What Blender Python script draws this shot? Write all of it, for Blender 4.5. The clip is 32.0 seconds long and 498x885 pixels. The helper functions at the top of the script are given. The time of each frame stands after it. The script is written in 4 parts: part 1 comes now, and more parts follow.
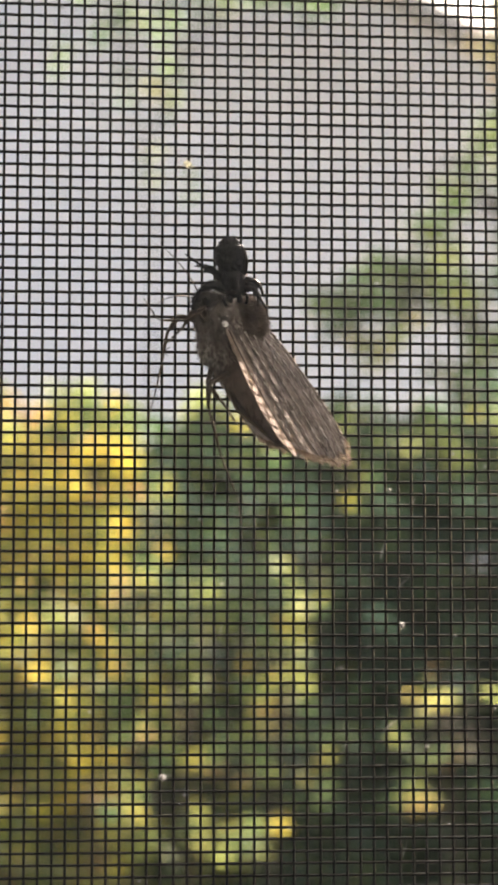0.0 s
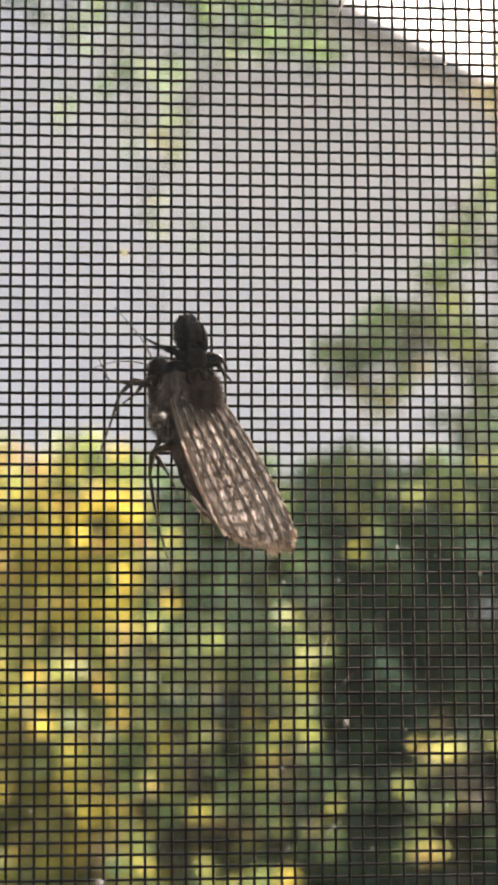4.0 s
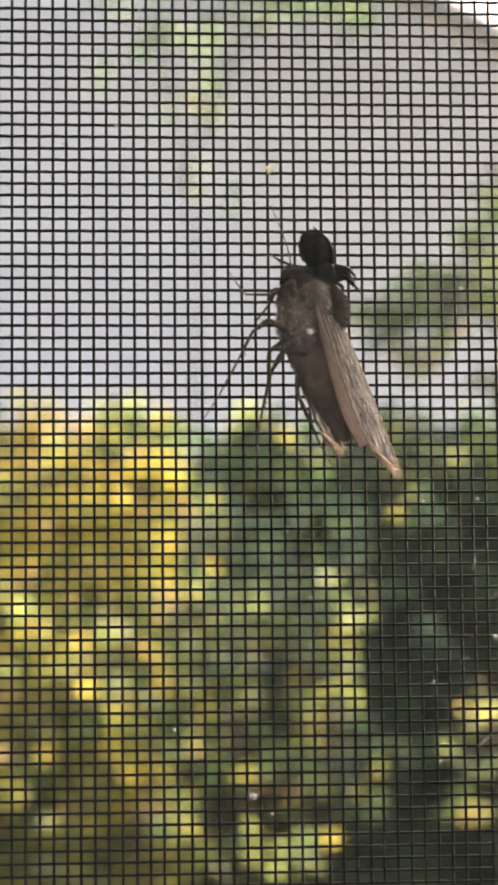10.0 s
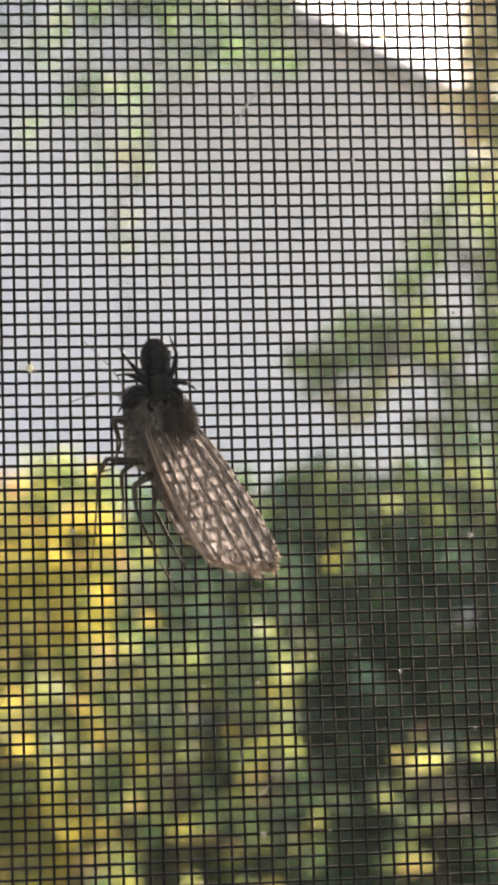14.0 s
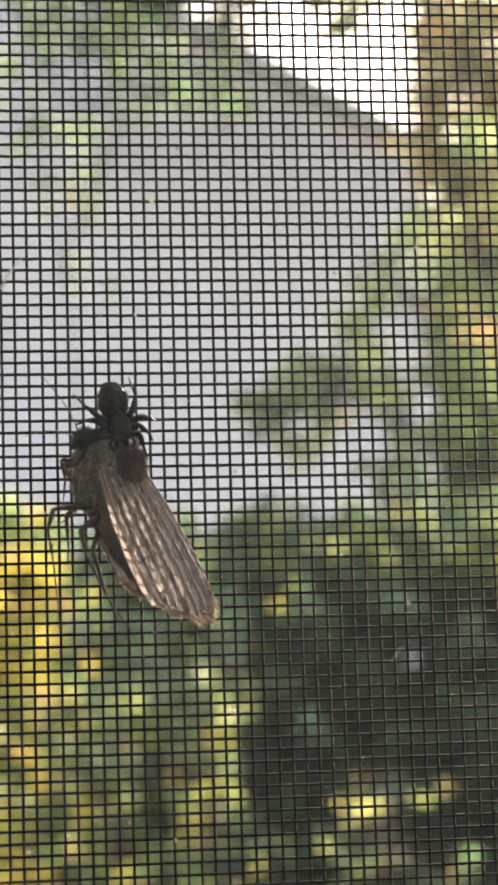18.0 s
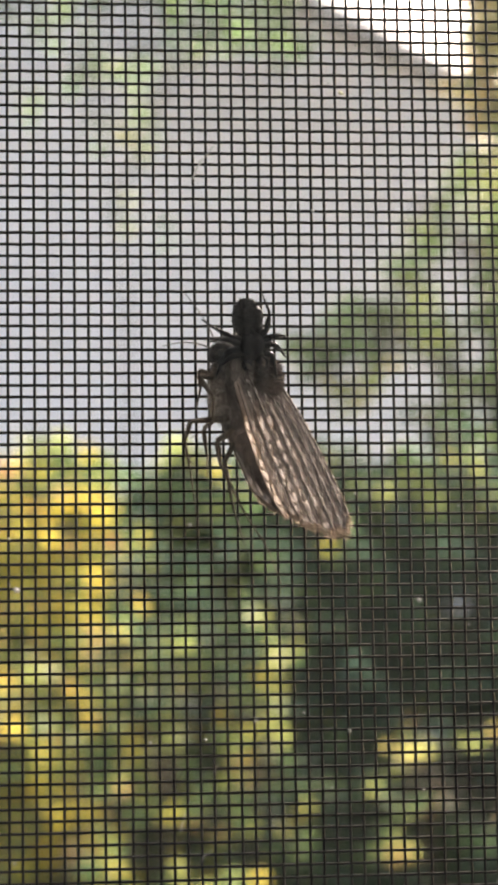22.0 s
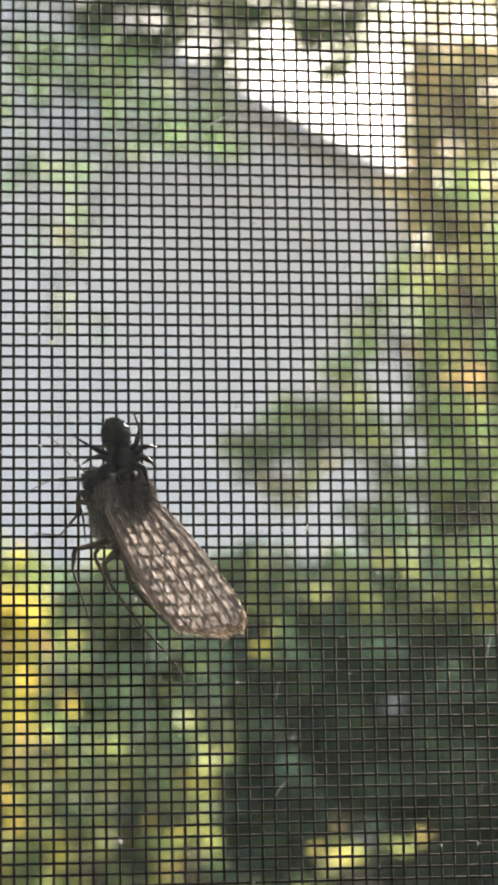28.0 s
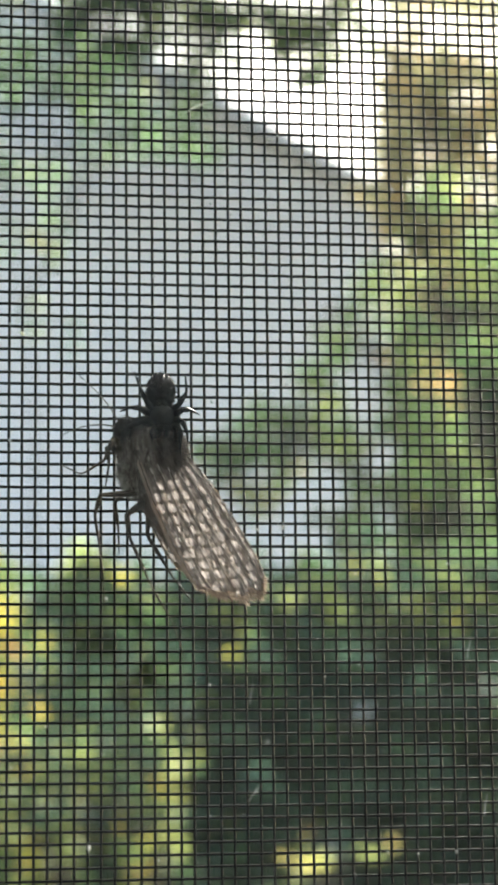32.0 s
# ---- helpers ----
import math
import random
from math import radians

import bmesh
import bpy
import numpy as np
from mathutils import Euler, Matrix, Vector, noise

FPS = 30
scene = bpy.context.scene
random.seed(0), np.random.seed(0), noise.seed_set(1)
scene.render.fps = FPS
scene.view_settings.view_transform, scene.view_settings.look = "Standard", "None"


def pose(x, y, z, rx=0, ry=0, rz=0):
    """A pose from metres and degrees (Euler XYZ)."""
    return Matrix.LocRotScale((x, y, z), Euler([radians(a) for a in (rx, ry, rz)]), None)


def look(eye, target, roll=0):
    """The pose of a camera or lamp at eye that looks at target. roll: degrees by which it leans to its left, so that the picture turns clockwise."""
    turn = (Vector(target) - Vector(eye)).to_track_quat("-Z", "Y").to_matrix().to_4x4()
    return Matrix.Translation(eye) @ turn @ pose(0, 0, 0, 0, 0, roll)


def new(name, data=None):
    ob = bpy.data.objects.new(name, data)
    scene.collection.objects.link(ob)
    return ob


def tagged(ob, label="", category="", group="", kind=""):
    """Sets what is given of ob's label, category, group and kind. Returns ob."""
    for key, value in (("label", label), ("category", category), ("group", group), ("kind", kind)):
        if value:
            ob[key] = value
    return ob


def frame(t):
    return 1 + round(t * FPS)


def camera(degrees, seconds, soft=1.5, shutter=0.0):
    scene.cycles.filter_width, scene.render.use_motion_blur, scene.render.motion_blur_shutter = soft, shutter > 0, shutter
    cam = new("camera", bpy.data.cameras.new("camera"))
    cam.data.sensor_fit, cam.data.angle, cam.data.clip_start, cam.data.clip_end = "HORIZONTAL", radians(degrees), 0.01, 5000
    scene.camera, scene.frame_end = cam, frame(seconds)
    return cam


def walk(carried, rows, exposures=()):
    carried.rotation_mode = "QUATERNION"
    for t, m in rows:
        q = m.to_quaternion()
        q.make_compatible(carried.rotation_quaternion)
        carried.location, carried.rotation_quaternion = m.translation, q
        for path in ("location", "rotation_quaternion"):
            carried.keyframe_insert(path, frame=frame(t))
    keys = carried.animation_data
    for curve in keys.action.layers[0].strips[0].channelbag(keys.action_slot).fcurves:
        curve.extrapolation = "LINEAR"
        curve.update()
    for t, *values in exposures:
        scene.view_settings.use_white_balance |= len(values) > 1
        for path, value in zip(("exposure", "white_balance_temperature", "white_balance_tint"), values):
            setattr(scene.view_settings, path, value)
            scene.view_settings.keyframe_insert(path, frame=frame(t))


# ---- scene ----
cam = camera(2 * math.degrees(math.atan(441 / 3700)), 32.0, soft=3.0)
# the lens is wide open: focused on the screen, a garden beyond that melts
cam.data.dof.use_dof = True
cam.data.dof.focus_distance = 0.252
cam.data.dof.aperture_fstop = 54.0
LIFT = 1.5      # height of the screen's reference wire crossing above the ground


def stand(x, y, z, pitch, yaw, roll):
    return pose(x, y, z + LIFT, 90 + pitch, 0, yaw) @ pose(0, 0, 0, 0, 0, roll)


# seconds, place (m), pitch, yaw, roll (degrees)
PATH = (
    (0, -0.00333, -0.24941, -0.00096, 5.491, -5.735, 0.012),
    (1, 0.00465, -0.24829, -0.00041, 6.054, -5.757, -0.326),
    (2, 0.01046, -0.24460, -0.00455, 6.017, -5.730, -0.379),
    (3, 0.01130, -0.24889, 0.00377, 6.819, -5.864, -0.495),
    (4, 0.00457, -0.24557, 0.00450, 6.795, -5.522, -0.325),
    (7, -0.00345, -0.24716, -0.00179, 5.378, -5.096, -0.074),
    (8, -0.00277, -0.24721, -0.00228, 5.549, -4.990, -0.467),
    (9, -0.00120, -0.24275, -0.00096, 5.520, -4.926, -0.643),
    (10, -0.00738, -0.24391, -0.00071, 5.853, -4.507, -0.643),
    (11, -0.00207, -0.24248, 0.00254, 6.163, -4.925, -1.013),
    (12, -0.00210, -0.24598, 0.01196, 6.906, -5.248, -1.652),
    (13, 0.00351, -0.24472, 0.01402, 7.000, -5.805, -1.933),
    (16, 0.02575, -0.25388, 0.02474, 7.727, -6.591, -1.873),
    (17, 0.02967, -0.25124, 0.03029, 8.155, -7.013, -1.843),
    (18, 0.03323, -0.24752, 0.02957, 8.062, -7.540, -1.941),
    (19, 0.03555, -0.24629, 0.03071, 7.837, -7.648, -1.905),
    (20, 0.03497, -0.24562, 0.03300, 7.737, -7.669, -2.096),
    (21, 0.03411, -0.25052, 0.03559, 7.992, -7.561, -1.935),
    (22, 0.01759, -0.24629, 0.02388, 6.584, -6.229, -0.958),
    (23, 0.02001, -0.24499, 0.02737, 6.654, -6.163, -0.929),
    (24, 0.02896, -0.24946, 0.02740, 7.133, -6.896, -1.169),
    (25, 0.03278, -0.25495, 0.03072, 7.530, -7.528, -1.119),
    (26, 0.03643, -0.25814, 0.03445, 8.291, -7.448, -1.163),
    (29, 0.04498, -0.25653, 0.03999, 9.214, -8.248, -1.103),
    (30, 0.04602, -0.25205, 0.03992, 9.221, -8.518, -1.154),
    (31, 0.04696, -0.25633, 0.04171, 9.472, -8.567, -0.959),
    (32, 0.04358, -0.25104, 0.03912, 9.302, -8.665, -0.732),
)
walk(cam, [(t, stand(*p)) for t, *p in PATH], exposures=((0, 2.07, 8350, 16), (8, 2.05, 8350, 16), (12, 2.07, 8250, 15), (16, 2.08, 8050, 14), (21, 2.08, 8050, 14), (22, 2.05, 8250, 15), (25, 2.04, 8200, 14), (26, 2.1, 8050, 12), (29, 2.04, 7600, 6), (30, 1.93, 7300, 2), (31, 1.91, 7250, 1), (32, 2.04, 7200, 1)))

# ---- light ----
SUN_AZ, SUN_EL = 34.0, 35.0       # degrees right of straight out, above the horizon
world = bpy.data.worlds.new("world")
scene.world = world
world.use_nodes = True
wn = world.node_tree
sky = wn.nodes.new("ShaderNodeTexSky")
sky.sky_type = "NISHITA"
sky.sun_disc = False
sky.sun_elevation = radians(SUN_EL)
sky.sun_rotation = radians(SUN_AZ)
sky.dust_density = 3.0
sky.air_density = 1.0
sky.ozone_density = 1.0
bg = wn.nodes["Background"]
bg.inputs["Strength"].default_value = 0.15
wn.links.new(sky.outputs["Color"], bg.inputs["Color"])
sun = new("sun", bpy.data.lights.new("sun", "SUN"))
sun.data.energy = 3.3
sun.data.angle = radians(0.6)
sun.data.color = (0.96, 0.97, 1.04)
sa, se = radians(SUN_AZ), radians(SUN_EL)
SUN_DIR = Vector((math.sin(sa) * math.cos(se), math.cos(sa) * math.cos(se), math.sin(se)))
sun.matrix_world = look(SUN_DIR * 30, (0, 0, 0))


# ---- materials ----
def mat(name, colour, rough=0.6, metal=0.0, two=None, scale=40.0, bump=0.0, bump_scale=None, spec=0.5,
        through_light=0.0, island=0.0, thin=None, detail=6.0, stretch=None):
    """A surface with two tones mixed by noise at two sizes, some relief, and for leaves and wings some light that passes."""
    m = bpy.data.materials.new(name)
    m.use_nodes = True
    n, l = m.node_tree.nodes, m.node_tree.links
    p = n["Principled BSDF"]
    p.inputs["Roughness"].default_value = rough
    p.inputs["Metallic"].default_value = metal
    p.inputs["Specular IOR Level"].default_value = spec
    geo = n.new("ShaderNodeTexCoord")
    big = n.new("ShaderNodeTexNoise")
    big.inputs["Scale"].default_value = scale
    big.inputs["Detail"].default_value = detail
    coords = geo.outputs["Object"]
    if stretch:
        mp = n.new("ShaderNodeMapping")
        mp.inputs["Scale"].default_value = stretch
        l.new(coords, mp.inputs["Vector"])
        coords = mp.outputs["Vector"]
    l.new(coords, big.inputs["Vector"])
    fine = n.new("ShaderNodeTexNoise")
    fine.inputs["Scale"].default_value = scale * 7.3
    fine.inputs["Detail"].default_value = 4.0
    l.new(coords, fine.inputs["Vector"])
    both = n.new("ShaderNodeMath")
    both.operation = "MULTIPLY_ADD"
    both.inputs[1].default_value = 0.45
    l.new(fine.outputs["Fac"], both.inputs[0])
    ease = n.new("ShaderNodeMath")
    ease.operation = "MULTIPLY"
    ease.inputs[1].default_value = 0.6
    l.new(big.outputs["Fac"], ease.inputs[0])
    l.new(ease.outputs[0], both.inputs[2])
    ramp = n.new("ShaderNodeValToRGB")
    two = two or tuple(c * 0.6 for c in colour)
    ramp.color_ramp.elements[0].position = 0.33
    ramp.color_ramp.elements[1].position = 0.70
    ramp.color_ramp.elements[0].color = (*two, 1)
    ramp.color_ramp.elements[1].color = (*colour, 1)
    l.new(both.outputs[0], ramp.inputs["Fac"])
    out = ramp.outputs["Color"]
    if island:
        g = n.new("ShaderNodeNewGeometry")
        hsv = n.new("ShaderNodeHueSaturation")
        for i, (key, wide) in enumerate((("Hue", 0.06), ("Value", 1.0))):
            mr = n.new("ShaderNodeMapRange")
            mid = 0.5 if key == "Hue" else 1.0
            mr.inputs["To Min"].default_value = mid - wide * island
            mr.inputs["To Max"].default_value = mid + wide * island
            l.new(g.outputs["Random Per Island"], mr.inputs["Value"])
            l.new(mr.outputs[0], hsv.inputs[key])
        l.new(out, hsv.inputs["Color"])
        out = hsv.outputs["Color"]
    l.new(out, p.inputs["Base Color"])
    if bump:
        b = n.new("ShaderNodeBump")
        b.inputs["Strength"].default_value = 1.0
        b.inputs["Distance"].default_value = bump
        bn = n.new("ShaderNodeTexNoise")
        bn.inputs["Scale"].default_value = bump_scale or scale * 4
        bn.inputs["Detail"].default_value = 6.0
        l.new(geo.outputs["Object"], bn.inputs["Vector"])
        l.new(bn.outputs["Fac"], b.inputs["Height"])
        l.new(b.outputs["Normal"], p.inputs["Normal"])
    if through_light:
        t = n.new("ShaderNodeBsdfTranslucent")
        if thin:
            mixc = n.new("ShaderNodeMix")
            mixc.data_type = "RGBA"
            mixc.blend_type = "MULTIPLY"
            mixc.inputs["Factor"].default_value = 1.0
            mixc.inputs["B"].default_value = (*thin, 1)
            l.new(out, mixc.inputs["A"])
            l.new(mixc.outputs["Result"], t.inputs["Color"])
        else:
            l.new(out, t.inputs["Color"])
        mix = n.new("ShaderNodeMixShader")
        mix.inputs[0].default_value = through_light
        l.new(p.outputs[0], mix.inputs[1])
        l.new(t.outputs[0], mix.inputs[2])
        l.new(mix.outputs[0], n["Material Output"].inputs["Surface"])
    return m


M_WIRE = mat("screen_wire", (0.011, 0.012, 0.0115), 0.32, two=(0.008, 0.0085, 0.008), scale=900, bump=0.000004, bump_scale=9000, spec=0.05)
M_ALU = mat("painted_aluminium", (0.16, 0.13, 0.10), 0.45, two=(0.12, 0.10, 0.08), scale=30, bump=0.0001)
M_PLASTER = mat("wall_plaster", (0.74, 0.71, 0.66), 0.85, two=(0.68, 0.65, 0.60), scale=6, bump=0.0006, bump_scale=120)
M_CEIL = mat("ceiling_paint", (0.8, 0.79, 0.76), 0.9, two=(0.75, 0.74, 0.71), scale=5, bump=0.0004, bump_scale=140)
M_FLOOR = mat("floor_boards", (0.43, 0.41, 0.38), 0.5, two=(0.35, 0.33, 0.30), scale=5, bump=0.0006)
M_GROUND = mat("garden_ground", (0.09, 0.10, 0.04), 0.95, two=(0.06, 0.045, 0.03), scale=0.8, bump=0.03, bump_scale=6)
M_SIDING = mat("grey_siding", (0.86, 0.80, 0.82), 0.7, two=(0.78, 0.72, 0.74), scale=1.5, bump=0.002, bump_scale=30)
M_ROOF = mat("roof_slate", (0.30, 0.30, 0.33), 0.7, two=(0.22, 0.22, 0.24), scale=3, bump=0.004)
M_BARK = mat("bark", (0.13, 0.095, 0.07), 0.9, two=(0.06, 0.045, 0.035), scale=14, bump=0.01)


def leaf_mat(name, colour, two, light=0.5):
    return mat(name, colour, 0.55, two=two, scale=5, spec=0.2, through_light=light, island=0.32)


M_YELLOW = leaf_mat("yellow_leaves", (0.70, 0.58, 0.13), (0.56, 0.45, 0.09), 0.7)
M_PETAL = leaf_mat("yellow_petals", (0.54, 0.46, 0.17), (0.42, 0.36, 0.12), 0.6)
M_ORANGE = leaf_mat("orange_leaves", (0.72, 0.47, 0.24), (0.58, 0.35, 0.16), 0.75)
M_LIME = leaf_mat("lime_leaves", (0.41, 0.44, 0.15), (0.27, 0.31, 0.10), 0.7)
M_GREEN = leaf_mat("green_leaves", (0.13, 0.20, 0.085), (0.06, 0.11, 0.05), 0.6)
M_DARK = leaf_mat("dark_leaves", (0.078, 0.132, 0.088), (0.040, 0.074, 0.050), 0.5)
M_PALE = leaf_mat("pale_leaves", (0.52, 0.54, 0.36), (0.38, 0.42, 0.22))
M_TAN = leaf_mat("tan_leaves", (0.64, 0.56, 0.31), (0.50, 0.43, 0.23), 0.70)
M_LEAF = leaf_mat("fresh_leaves", (0.22, 0.32, 0.135), (0.14, 0.22, 0.09), 0.70)
M_RUST = leaf_mat("rust_leaves", (0.42, 0.25, 0.12), (0.26, 0.15, 0.07))

M_FUR = mat("moth_fur", (0.17, 0.142, 0.128), 0.8, two=(0.035, 0.027, 0.023), scale=330, bump=0.00008, bump_scale=3000)
M_HEAD = mat("moth_head", (0.020, 0.017, 0.016), 0.85, two=(0.012, 0.010, 0.010), scale=500, bump=0.00006, bump_scale=3000)
M_TUFT = mat("back_tuft", (0.15, 0.112, 0.095), 0.8, two=(0.018, 0.0125, 0.0105), scale=500, bump=0.00006, bump_scale=3000, through_light=0.25, island=0.3)
M_HAIR = mat("moth_hair", (0.56, 0.52, 0.49), 0.75, two=(0.04, 0.034, 0.031), scale=260, through_light=0.35, island=0.6)
M_BELLY = mat("moth_belly", (0.23, 0.18, 0.157), 0.8, two=(0.030, 0.023, 0.020), scale=260, bump=0.00006, bump_scale=2600)
M_LEG = mat("moth_leg", (0.12, 0.088, 0.058), 0.45, two=(0.04, 0.03, 0.022), scale=500, bump=0.00002, bump_scale=4000, through_light=0.2)
M_FEELER = mat("moth_antenna", (0.16, 0.12, 0.09), 0.6, two=(0.08, 0.06, 0.045), scale=600)
M_EYE = mat("insect_eye", (0.012, 0.011, 0.012), 0.15, two=(0.02, 0.016, 0.014), scale=900)
M_SPIDER = mat("spider_black", (0.006, 0.0072, 0.010), 0.4, two=(0.003, 0.0035, 0.005), scale=500, bump=0.00004, bump_scale=5000, spec=0.13)
M_SPIDER_HAIR = mat("spider_hair", (0.055, 0.056, 0.062), 0.4, two=(0.015, 0.015, 0.017), scale=700, island=0.8)
M_DUST = mat("lint", (0.66, 0.66, 0.65), 0.9, two=(0.5, 0.5, 0.49), scale=900, through_light=0.4)
M_POLLEN = mat("pollen", (0.84, 0.83, 0.70), 0.9, two=(0.76, 0.74, 0.58), scale=900, through_light=0.7)


def wing_mat():
    """Brown wing membrane under fine scales: dull brown to look at, pale where the light comes through it."""
    m = mat("moth_wing", (0.098, 0.088, 0.084), 0.55, two=(0.016, 0.0138, 0.0132), scale=520, stretch=(1.8, 1.0, 0.28), bump=0.00006, bump_scale=2600,
            through_light=0.46, thin=(1.0, 1.0, 1.0))
    n, l = m.node_tree.nodes, m.node_tree.links
    glow = next(k for k in n if k.type == "BSDF_TRANSLUCENT")
    grain = n.new("ShaderNodeTexNoise")
    grain.inputs["Scale"].default_value = 1900.0
    grain.inputs["Detail"].default_value = 4.0
    where = n.new("ShaderNodeTexCoord")
    along = n.new("ShaderNodeMapping")
    along.inputs["Scale"].default_value = (1.5, 1.0, 0.4)
    l.new(where.outputs["Object"], along.inputs["Vector"])
    l.new(along.outputs["Vector"], grain.inputs["Vector"])
    tone = n.new("ShaderNodeValToRGB")
    tone.color_ramp.elements[0].position, tone.color_ramp.elements[1].position = 0.36, 0.68
    tone.color_ramp.elements[0].color, tone.color_ramp.elements[1].color = (0.06, 0.044, 0.04, 1), (0.64, 0.565, 0.53, 1)
    l.new(grain.outputs["Fac"], tone.inputs["Fac"])
    l.new(tone.outputs["Color"], glow.inputs["Color"])
    return m


M_WING = wing_mat()
M_VEIN = mat("wing_vein", (0.085, 0.056, 0.042), 0.6, two=(0.04, 0.027, 0.02), scale=500)
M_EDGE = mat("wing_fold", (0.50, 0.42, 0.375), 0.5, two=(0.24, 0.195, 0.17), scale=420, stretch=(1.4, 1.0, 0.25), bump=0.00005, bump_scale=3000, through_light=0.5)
M_GLINT = mat("vein_glints", (0.66, 0.62, 0.60), 0.35, two=(0.36, 0.32, 0.30), scale=500, through_light=0.4, island=0.4)
M_FRINGE = mat("wing_fringe", (0.62, 0.50, 0.41), 0.7, two=(0.22, 0.15, 0.11), scale=500, through_light=0.5, island=0.5)
M_SCALES = mat("wing_scales", (0.34, 0.295, 0.28), 0.45, two=(0.05, 0.041, 0.039), scale=400, through_light=0.5, island=0.4)


def dusty_hazed_glass():
    """Window glass with a thin uneven film of dust, which also paints in lens haze."""
    m = bpy.data.materials.new("dusty_hazed_glass")
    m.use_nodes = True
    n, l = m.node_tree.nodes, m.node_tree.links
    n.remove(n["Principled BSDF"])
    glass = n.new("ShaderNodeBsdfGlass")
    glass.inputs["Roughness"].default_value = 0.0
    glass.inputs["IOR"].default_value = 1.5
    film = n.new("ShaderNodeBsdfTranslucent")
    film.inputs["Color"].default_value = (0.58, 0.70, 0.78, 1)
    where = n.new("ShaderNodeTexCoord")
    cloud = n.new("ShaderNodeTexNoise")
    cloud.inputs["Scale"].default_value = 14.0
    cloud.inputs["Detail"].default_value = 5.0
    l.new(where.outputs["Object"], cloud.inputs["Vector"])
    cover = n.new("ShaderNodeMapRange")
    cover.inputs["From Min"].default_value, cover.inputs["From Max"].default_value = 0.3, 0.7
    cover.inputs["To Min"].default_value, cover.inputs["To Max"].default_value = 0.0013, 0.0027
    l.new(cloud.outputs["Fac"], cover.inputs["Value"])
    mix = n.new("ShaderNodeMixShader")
    # the film grows thicker upwards, to paint in the stronger glare haze there
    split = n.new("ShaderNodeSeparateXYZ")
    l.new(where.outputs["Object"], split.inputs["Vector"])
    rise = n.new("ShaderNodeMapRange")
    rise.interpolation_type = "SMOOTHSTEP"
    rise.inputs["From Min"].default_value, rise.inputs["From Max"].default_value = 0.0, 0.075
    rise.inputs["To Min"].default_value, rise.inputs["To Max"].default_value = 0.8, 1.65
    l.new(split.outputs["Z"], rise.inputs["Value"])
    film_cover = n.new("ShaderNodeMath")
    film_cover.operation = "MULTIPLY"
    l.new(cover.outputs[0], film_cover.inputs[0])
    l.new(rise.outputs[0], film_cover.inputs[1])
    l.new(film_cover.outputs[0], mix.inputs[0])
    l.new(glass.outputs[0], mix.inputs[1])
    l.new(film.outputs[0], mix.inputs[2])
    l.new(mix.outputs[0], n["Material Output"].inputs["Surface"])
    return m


M_PANE = dusty_hazed_glass()


# ---- mesh helpers ----
def link(name, bm, material, parent=None, label="", smooth=True):
    me = bpy.data.meshes.new(name)
    bm.to_mesh(me)
    bm.free()
    for k in (material if isinstance(material, (list, tuple)) else [material]):
        me.materials.append(k)
    if smooth:
        me.polygons.foreach_set("use_smooth", [True] * len(me.polygons))
    ob = new(name, me)
    if parent:
        ob.parent = parent
    if label:
        tagged(ob, label)
    return ob


def part(name, bm, material, parent, label="", smooth=True):
    return link(name, bm, material, parent, label, smooth)


def box(bm, x0, y0, z0, x1, y1, z1, bevel=0.0):
    r = bmesh.ops.create_cube(bm, size=1.0, matrix=Matrix.Translation(((x0 + x1) / 2, (y0 + y1) / 2, (z0 + z1) / 2)) @ Matrix.Diagonal((abs(x1 - x0), abs(y1 - y0), abs(z1 - z0), 1)))
    if bevel:
        edges = list({e for v in r["verts"] for e in v.link_edges})
        bmesh.ops.bevel(bm, geom=edges, offset=bevel, segments=2, affect="EDGES", clamp_overlap=True)
    return bm


def tube(bm, pts, radii, sides=7, cap=True):
    """A round tapering tube along points."""
    pts = [Vector(p) for p in pts]
    rings = []
    up = Vector((0.13, 0.97, 0.21))
    for i, p in enumerate(pts):
        d = (pts[min(i + 1, len(pts) - 1)] - pts[max(i - 1, 0)]).normalized()
        a = d.cross(up)
        if a.length < 0.05:
            a = d.cross(Vector((1, 0, 0)))
        a.normalize()
        b = d.cross(a)
        r = radii[i] if isinstance(radii, (list, tuple)) else radii
        rings.append([bm.verts.new(p + (a * math.cos(k * math.tau / sides) + b * math.sin(k * math.tau / sides)) * r) for k in range(sides)])
    for q, s in zip(rings, rings[1:]):
        for k in range(sides):
            bm.faces.new((q[k], q[(k + 1) % sides], s[(k + 1) % sides], s[k]))
    if cap:
        bm.faces.new(rings[0][::-1])
        bm.faces.new(rings[-1])
    return bm


def smooth_line(pts, steps=4):
    """Points along a rounded line through the given ones."""
    pts = [Vector(p) for p in pts]
    out = []
    for i in range(len(pts) - 1):
        p0, p1, p2, p3 = pts[max(i - 1, 0)], pts[i], pts[i + 1], pts[min(i + 2, len(pts) - 1)]
        for s in range(steps):
            t = s / steps
            out.append(0.5 * ((2 * p1) + (p2 - p0) * t + (2 * p0 - 5 * p1 + 4 * p2 - p3) * t * t + (3 * p1 - p0 - 3 * p2 + p3) * t ** 3))
    out.append(pts[-1])
    return out


